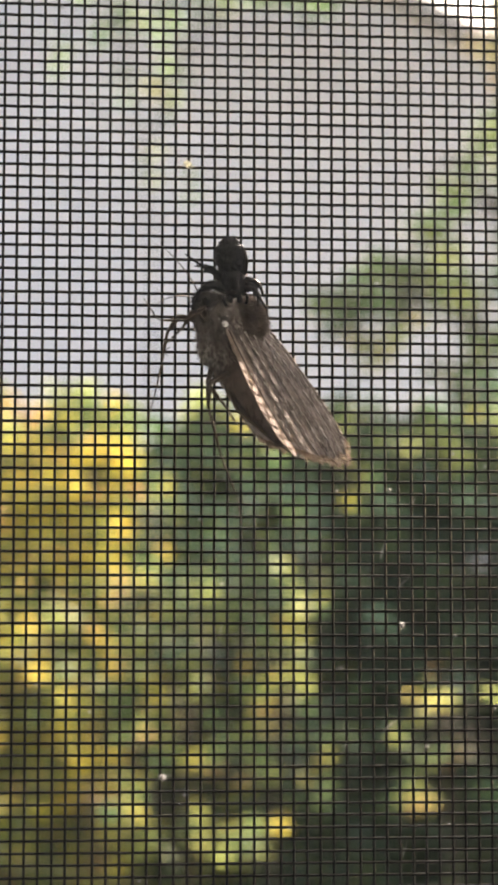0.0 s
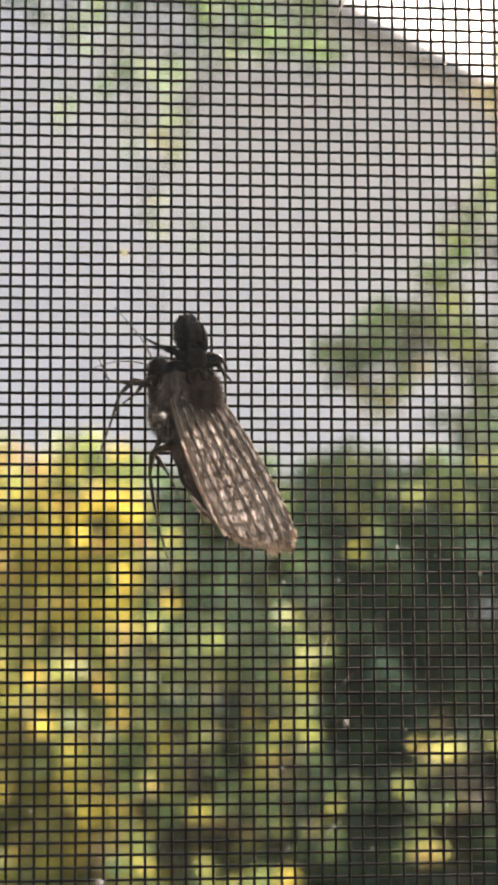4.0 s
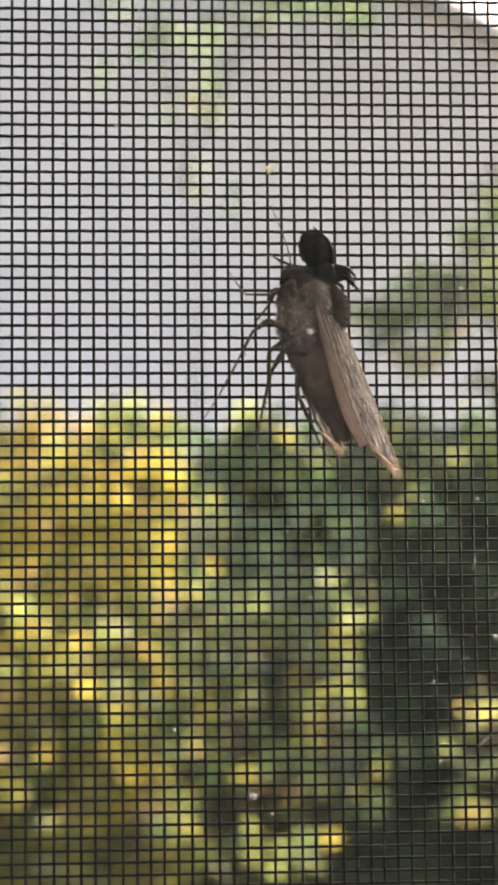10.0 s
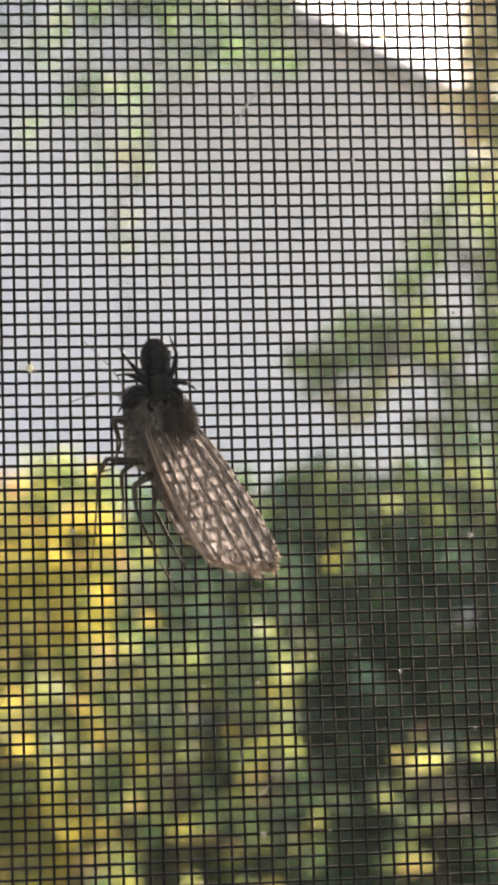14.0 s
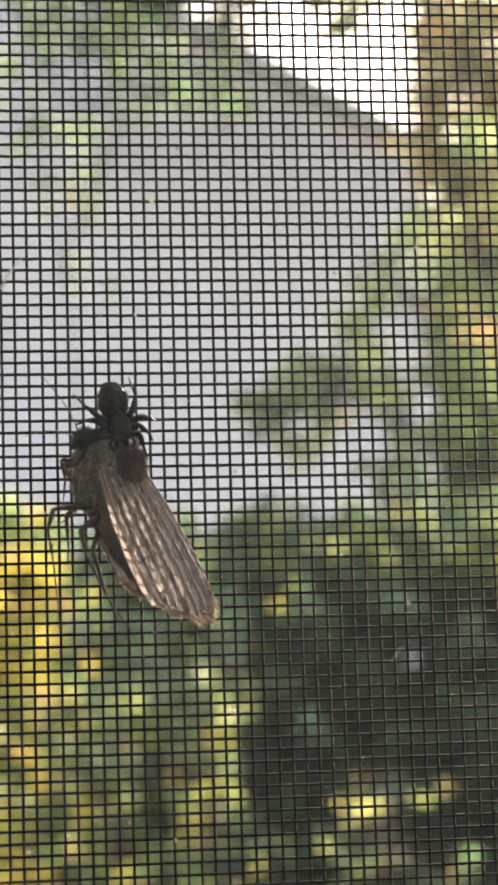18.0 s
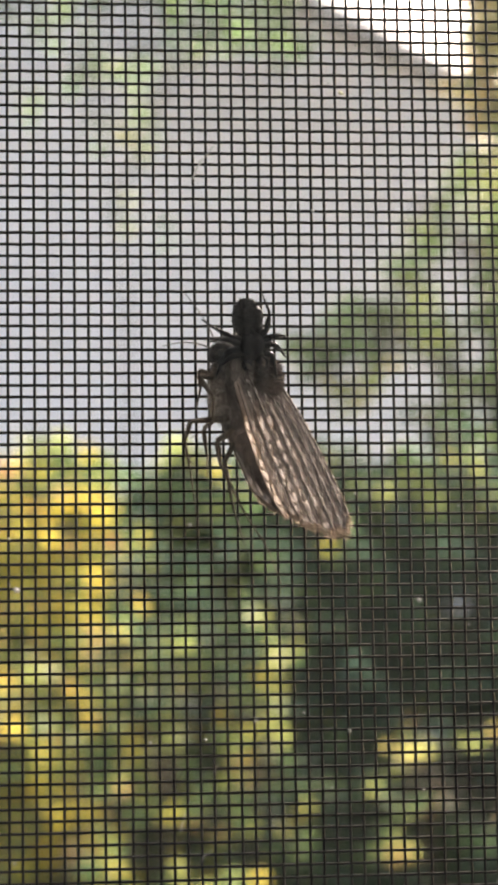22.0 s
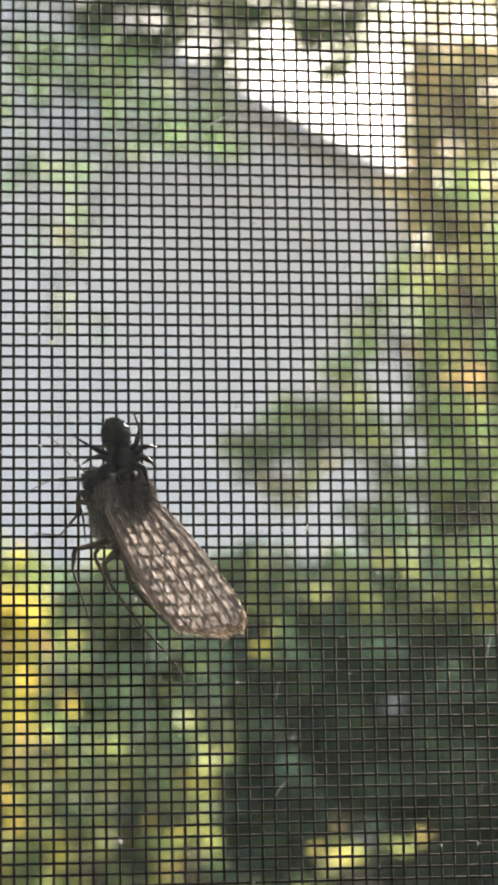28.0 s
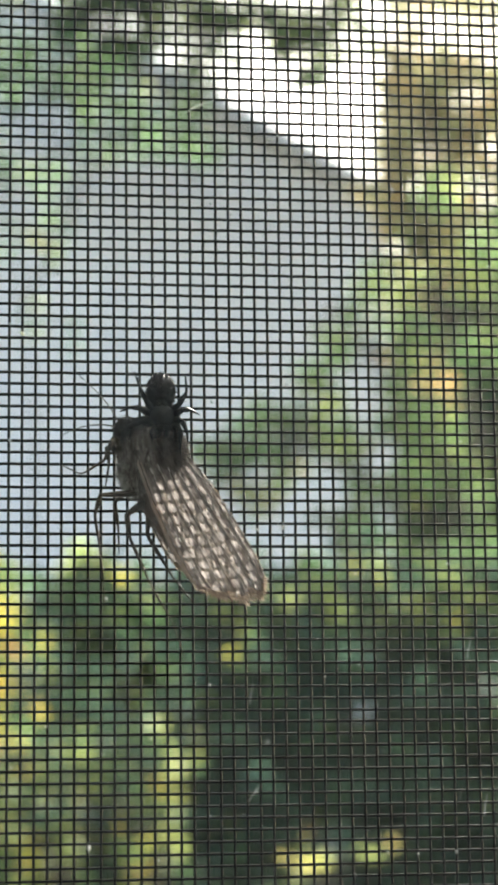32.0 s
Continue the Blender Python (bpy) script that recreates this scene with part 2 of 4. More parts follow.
def blob(bm, centre, size, rough=0.0, freq=1.0, rings=14, sides=18, turn=None, shape=None):
    """An uneven rounded body."""
    c, (sx, sy, sz) = Vector(centre), size
    grid = []
    for i in range(rings + 1):
        th = math.pi * i / rings
        row = []
        for k in range(sides):
            ph = math.tau * k / sides
            d = Vector((math.sin(th) * math.cos(ph), math.sin(th) * math.sin(ph), math.cos(th)))
            w = 1 + rough * noise.noise(d * freq + c * 300)
            if shape:
                w *= shape(d)
            v = Vector((d.x * sx * w, d.y * sy * w, d.z * sz * w))
            row.append(c + (turn @ v if turn else v))
            if i in (0, rings):
                break
        grid.append([bm.verts.new(p) for p in row])
    for a, b in zip(grid, grid[1:]):
        for k in range(sides):
            if len(a) == 1:
                bm.faces.new((a[0], b[k], b[(k + 1) % sides]))
            elif len(b) == 1:
                bm.faces.new((a[k], b[0], a[(k + 1) % sides]))
            else:
                bm.faces.new((a[k], b[k], b[(k + 1) % sides], a[(k + 1) % sides]))
    return bm


def hair(bm, base, tip, width):
    """One flat tapering hair."""
    base, tip = Vector(base), Vector(tip)
    d = (tip - base)
    side = d.cross(Vector((random.uniform(-1, 1), random.uniform(-1, 1), random.uniform(-1, 1))))
    if side.length < 1e-9:
        return
    side = side.normalized() * width
    mid = base + d * 0.55 + side * random.uniform(-1.2, 1.2)
    vs = [bm.verts.new(p) for p in (base - side, base + side, mid + side * 0.7, mid - side * 0.7)]
    t = bm.verts.new(tip)
    bm.faces.new(vs)
    bm.faces.new((vs[3], vs[2], t))


# ---- the room behind the camera, with its screened window ----
X0, X1, Z0, Z1 = -0.36, 0.48, 0.98, 2.16      # the window's opening
FLOOR, CEIL = 0.15, 2.65


def structure(name, bm, material, label, smooth=False):
    return tagged(link(name, bm, material, None, "", smooth), label, name.split("_")[0], kind="structure")


def room():
    bm = bmesh.new()
    for b in ((-2.2, -0.06, 0, X0, 0.16, 2.8), (X1, -0.06, 0, 2.4, 0.16, 2.8), (X0, -0.06, 0, X1, 0.16, Z0), (X0, -0.06, Z1, X1, 0.16, 2.8)):
        box(bm, *b)
    structure("wall_north", bm, M_PLASTER, "pale plastered wall around the window opening")
    for name, x in (("wall_west", -2.3), ("wall_east", 2.4)):
        structure(name, box(bmesh.new(), x, -4.2, 0, x + 0.1, -0.06, 2.8), M_PLASTER, "pale plastered side wall of the room")
    structure("wall_south", box(bmesh.new(), -2.2, -4.2, 0, 2.4, -4.1, 2.8), M_PLASTER, "pale plastered back wall of the room")
    structure("floor", box(bmesh.new(), -2.2, -4.1, 0.02, 2.4, -0.06, FLOOR), M_FLOOR, "pale brown floor boards of the room")
    structure("ceiling", box(bmesh.new(), -2.2, -4.1, CEIL, 2.4, -0.06, 2.8), M_CEIL, "white painted ceiling of the room")


room()


# ---- the insect screen ----
PX, PZ = 0.0015875, 0.001411          # spacing of upright and level wires
WX0, WX1, WZ0, WZ1 = -22, 86, -48, 122  # the near patch, in wires
R_UP, R_LEVEL = 0.000177, 0.000185


def woven(length0, length1, half0, half1, step, phase, upright, radius):
    """One wire: straight far out, gently woven over and under its neighbours in the near patch."""
    pts = [(-1, length0)] + [(k / 4, None) for k in range(half0 * 4, half1 * 4 + 1)] + [(-1, length1)]
    out = []
    for k, far in pts:
        s = far if far is not None else k * step
        y = 0.0 if far is not None else 0.00008 * math.cos(math.pi * k) * phase
        out.append((0, y, s) if upright else (s, y, 0))
    return tube(bmesh.new(), out, radius, 6, False)


def screen():
    """A window screen in its bar frame; wires that the eye can follow are single, the rest of the cloth is one piece."""
    s = new("window_screen")
    s.location = (0, 0, LIFT)
    tagged(s, "dark grey woven insect screen stretched across the window", "window screen")
    a, b, c, d = X0 + 0.012, X1 - 0.012, Z0 - LIFT + 0.012, Z1 - LIFT - 0.012
    for name, bx in (("frame_rail", (a - 0.01, -0.008, d, b + 0.01, 0.008, d + 0.02)), ("frame_rail", (a - 0.01, -0.008, c - 0.02, b + 0.01, 0.008, c)),
                     ("frame_stile", (a - 0.02, -0.008, c, a, 0.008, d)), ("frame_stile", (b, -0.008, c, b + 0.02, 0.008, d))):
        part(name, box(bmesh.new(), *bx, bevel=0.002), M_ALU, s, "brown painted aluminium screen bar", False)
    rnd = random.Random(4)
    up = [woven(c, d, WZ0, WZ1, PZ, ph, True, R_UP) for ph in (1, -1)]
    level = [woven(a, b, WX0, WX1, PX, -ph, False, R_LEVEL) for ph in (1, -1)]
    for bms, upright, n0, n1 in ((up, True, WX0, WX1), (level, False, WZ0, WZ1)):
        meshes = []
        for q in bms:
            me = bpy.data.meshes.new("wire")
            q.to_mesh(me)
            q.free()
            me.materials.append(M_WIRE)
            me.polygons.foreach_set("use_smooth", [True] * len(me.polygons))
            meshes.append(me)
        for k in range(n0, n1 + 1):
            ob = new("upright_wire" if upright else "level_wire", meshes[k % 2])
            ob.parent = s
            j = rnd.gauss(0, 0.00002)
            ob.location = (k * PX + j, 0, 0) if upright else (0, 0, k * PZ + j)
    bm = bmesh.new()
    for k in range(int(a / PX), int(b / PX) + 1):
        if not WX0 <= k <= WX1:
            tube(bm, ((k * PX, 0.0001, c), (k * PX, 0.0001, d)), R_UP, 4, False)
    for k in range(int(c / PZ), int(d / PZ) + 1):
        if not WZ0 <= k <= WZ1:
            tube(bm, ((a, -0.0001, k * PZ), (b, -0.0001, k * PZ)), R_LEVEL, 4, False)
    tagged(part("screen_cloth", bm, M_WIRE, s), kind="stuff")


screen()


# ---- the closed window on this side of the screen ----
PANE = -0.0206      # outer face of the glass


def window():
    w = new("window_1")
    w.location = (0, 0, LIFT)
    tagged(w, "closed window with one dusty pane in a brown sash", "window", kind="structure")
    a, b, c, d = X0 + 0.004, X1 - 0.004, Z0 - LIFT + 0.004, Z1 - LIFT - 0.004
    for name, bx in (("sash_rail", (a, -0.036, d - 0.03, b, -0.012, d)), ("sash_rail", (a, -0.036, c, b, -0.012, c + 0.03)),
                     ("sash_stile", (a, -0.036, c + 0.03, a + 0.03, -0.012, d - 0.03)), ("sash_stile", (b - 0.03, -0.036, c + 0.03, b, -0.012, d - 0.03))):
        part(name, box(bmesh.new(), *bx, bevel=0.002), M_ALU, w, "brown painted sash bar", False)
    pane = part("pane", box(bmesh.new(), a + 0.025, PANE - 0.003, c + 0.025, b - 0.025, PANE, d - 0.025), M_PANE, w, "clear window glass with dust and added haze", False)
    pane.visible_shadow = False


window()


# ---- garden ----
def from_eye(az, el, dist):
    """The place at that azimuth and elevation (degrees) and distance out from the window."""
    a, e = radians(az), radians(el)
    return Vector((0.02 + math.tan(a) * dist, dist, LIFT + 0.02 + math.tan(e) * dist / math.cos(a)))


def ground():
    bm = bmesh.new()
    side = [-900, -200, -60, -20] + [-12 + i for i in range(25)] + [20, 60, 200, 900]
    deep = [0.17, 1, 2, 3, 4, 5, 6, 7, 8, 10, 12, 14, 16, 18, 22, 30, 60, 200, 900]
    near = [-900, -200, -60, -20, -6]
    rows = []
    for y in near + deep:
        rows.append([bm.verts.new((x, y, 0.05 * noise.noise(Vector((x * 0.3, y * 0.3, 0))) if 1 < y < 40 else 0)) for x in side])
    for p, q in zip(rows, rows[1:]):
        for i in range(len(side) - 1):
            bm.faces.new((p[i], p[i + 1], q[i + 1], q[i]))
    tagged(link("ground", bm, M_GROUND), "rough garden ground with grass and bare soil", "ground", kind="structure")


ground()


def leaf(bm, p, size, rnd, index, droop=0.35):
    """One leaf: a folded pointed blade, four faces."""
    d = Vector((rnd.gauss(0, 1), rnd.gauss(0, 1), rnd.gauss(-droop, 0.8))).normalized()
    n = Vector((rnd.gauss(0, 1), rnd.gauss(0, 1), rnd.gauss(0.4, 1))).normalized()
    s = d.cross(n)
    if s.length < 1e-3:
        return
    s.normalize()
    n = s.cross(d)
    w = size * rnd.uniform(0.28, 0.42)
    a, m, t = bm.verts.new(p), bm.verts.new(p + d * size * 0.5 - n * w * 0.25), bm.verts.new(p + d * size)
    l, r = bm.verts.new(p + d * size * 0.45 + s * w), bm.verts.new(p + d * size * 0.45 - s * w)
    for f in ((a, m, l), (m, t, l), (a, r, m), (r, t, m)):
        bm.faces.new(f).material_index = index


def clump(bm, centre, radius, count, size, rnd, pick, droop=0.35):
    for _ in range(count):
        v = Vector((rnd.gauss(0, 1), rnd.gauss(0, 1), rnd.gauss(0, 1))).normalized() * rnd.random() ** 0.5
        leaf(bm, Vector(centre) + Vector((v.x * radius[0], v.y * radius[1], v.z * radius[2])), size * rnd.uniform(0.6, 1.3), rnd, pick(rnd), droop)


def plant(name, label, category, base, stems, clumps, mats, size, seed, stem_r=0.03, droop=0.35, fill=1.0):
    """A shrub or tree: tapered stems and limbs and a crown of leaf clumps. clumps: centre, radius, leaves, weights of the leaf colours."""
    rnd = random.Random(seed)
    root = new(name)
    root.location = base
    tagged(root, label, category)
    bm = bmesh.new()
    o = Vector(base)
    for s in stems:
        pts = smooth_line([Vector(p) - o for p in s], 4)
        n = len(pts)
        tube(bm, pts, [stem_r * (1 - 0.82 * i / (n - 1)) for i in range(n)], 8)
    twig = stem_r * (0.3 if len(clumps) < 110 else 0.09)
    for c, r, k, w in clumps:
        c = Vector(c) - o
        src = min((Vector(p) - o for s in stems for p in s[1:]), key=lambda q: (q - c).length)
        mid = (src + c) / 2 + Vector((rnd.uniform(-1, 1), rnd.uniform(-1, 1), rnd.uniform(-1, 1))) * 0.1 * (src - c).length
        tube(bm, smooth_line([src, mid, c], 3), [twig * q for q in (1, 0.93, 0.86, 0.8, 0.66, 0.53, 0.4)], 5)
    part("trunk", bm, M_BARK, root, "brown bark")
    bm = bmesh.new()
    for c, r, k, w in clumps:
        k = int(k * fill)
        tot = sum(w)

        def pick(g, w=w, tot=tot):
            x = g.random() * tot
            for i, q in enumerate(w):
                x -= q
                if x <= 0:
                    return i
            return len(w) - 1
        clump(bm, Vector(c) - o, r, k, size, rnd, pick, droop)
    part("crown", bm, mats, root, "", False)
    return root


def ball(az, el, dist, wide, high, count, weights, deep=0.3):
    """A clump seen at that direction, with half sizes in degrees."""
    k = dist * math.tan(radians(1.0))
    return (from_eye(az, el, dist), (wide * k, deep, high * k), count, weights)


def scatter(rnd, az, el, n, dist, spread, weights, leaves=22, big=0.5, keep=None, deep=0.08, lead_by=1.7):
    """Many small uneven clumps over a stretch of view, each with a leaning of its own towards one of the colours."""
    out = []
    while len(out) < n:
        a, e = rnd.uniform(*az), rnd.uniform(*el)
        if keep and not keep(a, e, rnd):
            continue
        w = weights(a, e) if callable(weights) else weights
        w = [q * rnd.uniform(0.3, 1.5) for q in w]
        lead = rnd.choices(range(len(w)), w)[0]
        w[lead] *= lead_by
        out.append(ball(a, e, dist + rnd.uniform(-spread, spread), big * rnd.uniform(0.4, 1.1), big * rnd.uniform(0.4, 1.1), int(leaves * rnd.uniform(0.5, 1.5)), tuple(w), deep))
    return out


def garden():
    rnd = random.Random(11)
    # yellow and orange shrub
    D = 5.2
    base = Vector((from_eye(0.6, 0, D).x, D, 0))
    stems = [[base + Vector((dx * 0.3, 0, 0)), base + Vector((dx * 0.7, 0.05, 0.8)), base + Vector((dx * 0.85, 0.05, 1.2)), base + Vector((dx * 0.95, 0.08, 1.55)), base + Vector((dx, 0.1, 1.95))] for dx in (-0.55, -0.4, -0.25, -0.1, 0.05, 0.2)]

    def tint(a, e):
        if e > 5.6:
            return (0.9, 1.3, 1.2, 0.9, 0.2) if a < -0.3 else (0.25, 0.1, 1.5, 1.9, 0.1)
        if e > 1.8:
            return (2.5, 0.45, 1.5, 0.7, 0.1) if a < 2.5 else (1.0, 0.15, 1.6, 1.4, 0.1)
        if e > -0.8:
            return (1.3, 0.5, 2.1, 1.4, 0.3)
        if e > -2.4:
            return (1.1, 0.8, 1.7, 1.3, 0.5) if a < 1.8 else (0.8, 0.3, 1.6, 1.5, 0.3)
        return (0.8, 0.35, 1.6, 1.2, 0.25)

    def inside(a, e, g):
        edge = 2.9 + 0.25 * math.sin(e * 2.1) - (0.5 if e > 5.2 else 0) - (0.5 if e < 1.2 else 0)
        return a < edge + g.gauss(0, 0.4) and e < 6.6 + 0.3 * math.sin(a * 3) + g.gauss(0, 0.15)
    cl = scatter(rnd, (-5, 4.6), (-7, 7.4), 620, D, 0.26, tint, 8, 0.36, inside, 0.08, 1.2)
    cl += scatter(rnd, (-5, 2.2), (-5, 1.8), 82, D - 0.75, 0.15, (1.1, 0.7, 1.7, 0.7, 0.3), 4, 0.36, None, 0.08, 1.5)
    cl += scatter(rnd, (2.2, 6.4), (-6, -1.2), 32, D - 0.75, 0.15, (0.6, 0.25, 1.8, 1.1, 0.3), 4, 0.36, None, 0.08, 1.5)
    plant("yellow_shrub", "autumn shrub with yellow and orange leaves", "shrub", base, stems, cl, [M_YELLOW, M_ORANGE, M_LIME, M_GREEN, M_PALE], 0.058, 1, 0.012)
    # large dark green shrub
    D = 6.2
    base = Vector((from_eye(9, 0, D).x, D, 0))
    stems = []
    for k in range(15):
        x = from_eye(-5 + 1.7 * k, 0, D).x
        stems.append([Vector((x, D + 0.3, 0))] + [Vector((x + rnd.uniform(-0.06, 0.06), D + 0.3 + rnd.uniform(-0.1, 0.1), z)) for z in (0.35, 0.7, 1.05, 1.4, 1.7, 1.95)])

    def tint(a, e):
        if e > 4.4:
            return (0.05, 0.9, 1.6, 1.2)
        # leaf mix paints the sun in: sunlit green beside the yellow shrub to deep green, in drifts
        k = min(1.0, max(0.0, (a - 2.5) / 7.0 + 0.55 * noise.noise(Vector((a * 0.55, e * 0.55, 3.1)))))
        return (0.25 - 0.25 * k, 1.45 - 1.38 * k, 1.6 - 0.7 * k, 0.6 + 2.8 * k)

    def inside(a, e, g):
        top = 5.9 + 0.45 * math.sin(a * 1.7) + 0.3 * math.sin(a * 4.1 + 1) + (0.5 if a > 11 else 0)
        return e < top + g.gauss(0, 0.2)
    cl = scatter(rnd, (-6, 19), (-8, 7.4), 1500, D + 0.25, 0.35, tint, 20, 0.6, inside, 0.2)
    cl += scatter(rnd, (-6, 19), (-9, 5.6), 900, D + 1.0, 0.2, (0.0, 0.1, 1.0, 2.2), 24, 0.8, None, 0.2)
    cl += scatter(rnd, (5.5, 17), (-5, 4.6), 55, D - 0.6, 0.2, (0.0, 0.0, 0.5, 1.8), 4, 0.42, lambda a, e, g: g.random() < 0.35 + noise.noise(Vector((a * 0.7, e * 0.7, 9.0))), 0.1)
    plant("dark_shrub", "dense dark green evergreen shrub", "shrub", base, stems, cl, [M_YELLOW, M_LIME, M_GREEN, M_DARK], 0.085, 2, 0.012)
    # low flowering plants before them
    D = 4.4
    base = Vector((from_eye(4, 0, D).x, D, 0))
    cl = scatter(rnd, (2.0, 7.6), (-0.6, 1.8), 64, D, 0.1, (0.6, 0.4, 1.6, 0.15, 0.9), 4, 0.34)
    cl += scatter(rnd, (2.8, 7.4), (1.4, 4.2), 60, D + 0.35, 0.2, (0.22, 0.04, 0.8, 0.04, 2.2), 4, 0.4)
    cl += scatter(rnd, (5.9, 7.4), (-1.9, 0.4), 16, D, 0.1, (1.3, 0.45, 1.5, 0.15), 4, 0.32)
    cl += scatter(rnd, (0.6, 4.5), (-3.0, -0.3), 28, D, 0.1, (0.9, 0.3, 2.2, 0.3), 4, 0.34)
    cl += scatter(rnd, (3.0, 8.5), (-6, -2.0), 16, D, 0.1, (0.25, 0.03, 2.0, 0.05), 5, 0.36)
    stems = [[base + Vector((dx * 0.5, 0, 0)), base + Vector((dx * 0.8, 0, 0.6)), base + Vector((dx, 0, 1.25))] for dx in (-0.2, 0.0, 0.2)]
    plant("flowering_shrub", "low shrub with yellow-green leaves and pale flowers", "shrub", base, stems, cl, [M_LIME, M_PALE, M_GREEN, M_YELLOW, M_DARK], 0.05, 3, 0.008)
    D = 4.0
    base = Vector((from_eye(11.8, 0, D).x, D, 0))
    cl = [ball(11.15, -1.05, D, 0.24, 0.34, 4, (2.0, 0.5, 1.4, 0.6), 0.05), ball(12.5, -1.7, D, 0.35, 0.35, 2, (0.9, 0.2, 1.2, 0.8), 0.05), ball(10.7, -2.0, D, 0.3, 0.3, 5, (1.2, 0.1, 1.4, 0.8), 0.05),
          ball(11.6, -1.9, D, 0.4, 0.35, 3, (0.9, 0.1, 1.4, 0.6), 0.05), ball(13.4, -1.2, D, 0.35, 0.35, 3, (0.7, 0.1, 1.2, 0.8), 0.05)]
    cl += scatter(rnd, (9.5, 14.5), (-5, -2.6), 10, D, 0.1, (0.08, 0.35, 0.25, 1.6), 6, 0.35)
    stems = [[base, base + Vector((0, 0, 0.7)), base + Vector((-0.03, 0, 1.35))]]
    plant("yellow_flowers", "clump of yellow flowers on thin stems", "flower", base, stems, cl, [M_PETAL, M_RUST, M_LIME, M_GREEN], 0.045, 4, 0.007)
    # green tree beside the house, its limb reaching across
    D = 9.0
    base = Vector((from_eye(15.5, 0, D).x, D, 0))
    e = from_eye
    stems = [[base, e(15.2, 4, D), e(14.6, 9, D), e(14.2, 14, D), e(14.4, 19, D)], [e(14.8, 7, D), e(12.5, 8.4, D), e(10.2, 9.6, D), e(8.2, 9.6, D)],
             [e(14.4, 10, D), e(12.6, 12.2, D), e(11.4, 13.4, D)], [e(14.6, 8, D), e(16.5, 11, D), e(17.5, 15, D)]]
    cl = []
    for a, el, w, h, n, wt in ((8.2, 9.4, 0.6, 0.35, 26, (0.5, 1.5, 0.3)), (9.2, 9.9, 0.6, 0.4, 26, (0.6, 1.4, 0.2)), (10.2, 10.2, 0.7, 0.55, 36, (0.8, 1.2, 0.1)), (10.8, 11.4, 0.7, 0.7, 44, (1.2, 0.8, 0.1)),
                               (11.6, 10.0, 0.8, 0.7, 44, (0.8, 1.2, 0.2)), (11.9, 12.2, 0.8, 0.8, 26, (1.3, 0.8, 0)), (12.6, 13.6, 0.8, 0.8, 22, (1.6, 0.6, 0)), (12.9, 11.0, 0.9, 0.8, 50, (0.8, 1.1, 0.4)),
                               (13.6, 14.6, 0.8, 0.9, 34, (1.8, 0.4, 0)), (14.0, 12.6, 0.9, 0.9, 60, (0.9, 1.0, 0.3)), (14.2, 10.4, 0.9, 0.9, 60, (0.7, 1.1, 0.6)), (12.3, 8.6, 1.0, 0.5, 30, (0.5, 1.4, 0.4)),
                               (13.8, 8.2, 1.1, 0.9, 60, (0.5, 1.3, 0.5)), (15.4, 9.0, 1.0, 1.2, 70, (0.5, 1.2, 0.6)), (15.6, 12.0, 1.0, 1.2, 70, (0.6, 1.2, 0.4)), (15.4, 14.8, 1.0, 1.2, 70, (0.9, 1.0, 0.2)),
                               (17, 12, 1.2, 2.5, 120, (0.6, 1.2, 0.3)), (14.6, 16.4, 0.9, 0.7, 44, (1.2, 0.9, 0)), (12.0, 7.0, 1.6, 0.6, 60, (0.3, 1.2, 0.9)), (15, 6.4, 1.6, 0.9, 80, (0.3, 1.2, 0.9)), (10.1, 8.7, 0.45, 0.3, 12, (1.6, 0.5, 0))):
        for _ in range(4):
            q = [x * k * rnd.uniform(0.2, 1.8) for x, k in zip(wt, (0.35, 1.0, 1.3) if el < 11.2 else (0.2, 0.9, 1.8))]
            cl.append(ball(a + rnd.gauss(0, w * 0.5), el + rnd.gauss(0, h * 0.5), D + rnd.uniform(-0.7, 0.7), w * 0.6, h * 0.6, max(4, n // 2), tuple(q), 0.25))
    cl = [c[:3] + (c[3] + (0.0,),) for c in cl]
    for a, el, w, h, n, wt in ((8.7, 8.2, 0.5, 0.3, 6, (1.2, 0.4, 0.1, 1.0)), (9.3, 7.9, 0.5, 0.3, 5, (1.2, 0.5, 0.1, 0.8)), (8.5, 9.3, 0.5, 0.25, 9, (0.0, 0.4, 2.0, 0.0)), (9.3, 9.4, 0.5, 0.3, 9, (0.0, 0.5, 2.0, 0.0)), (10.4, 9.0, 0.5, 0.3, 5, (0.8, 1.0, 0.3, 0.5))):
        cl += [ball(a + rnd.gauss(0, w * 0.5), el + rnd.gauss(0, h * 0.5), D + rnd.uniform(-0.6, 0.3), w * 0.7, h * 0.8, n, wt, 0.15) for _ in range(4)]
    plant("green_tree", "broadleaf tree with yellow-green leaves, one limb reaching out", "tree", base, stems, cl, [M_LIME, M_LEAF, M_GREEN, M_YELLOW], 0.085, 5, 0.026, fill=0.8)
    # yellowing tree behind
    D = 13.0
    base = Vector((from_eye(15.5, 0, D).x, D, 0))
    stems = [[base, e(15.4, 6, D), e(15.0, 13, D), e(14.6, 19, D)], [e(15.2, 11, D), e(13.6, 16, D), e(12.9, 19.5, D)], [e(15.3, 12, D), e(17, 17, D), e(17.4, 21, D)]]
    cl = []
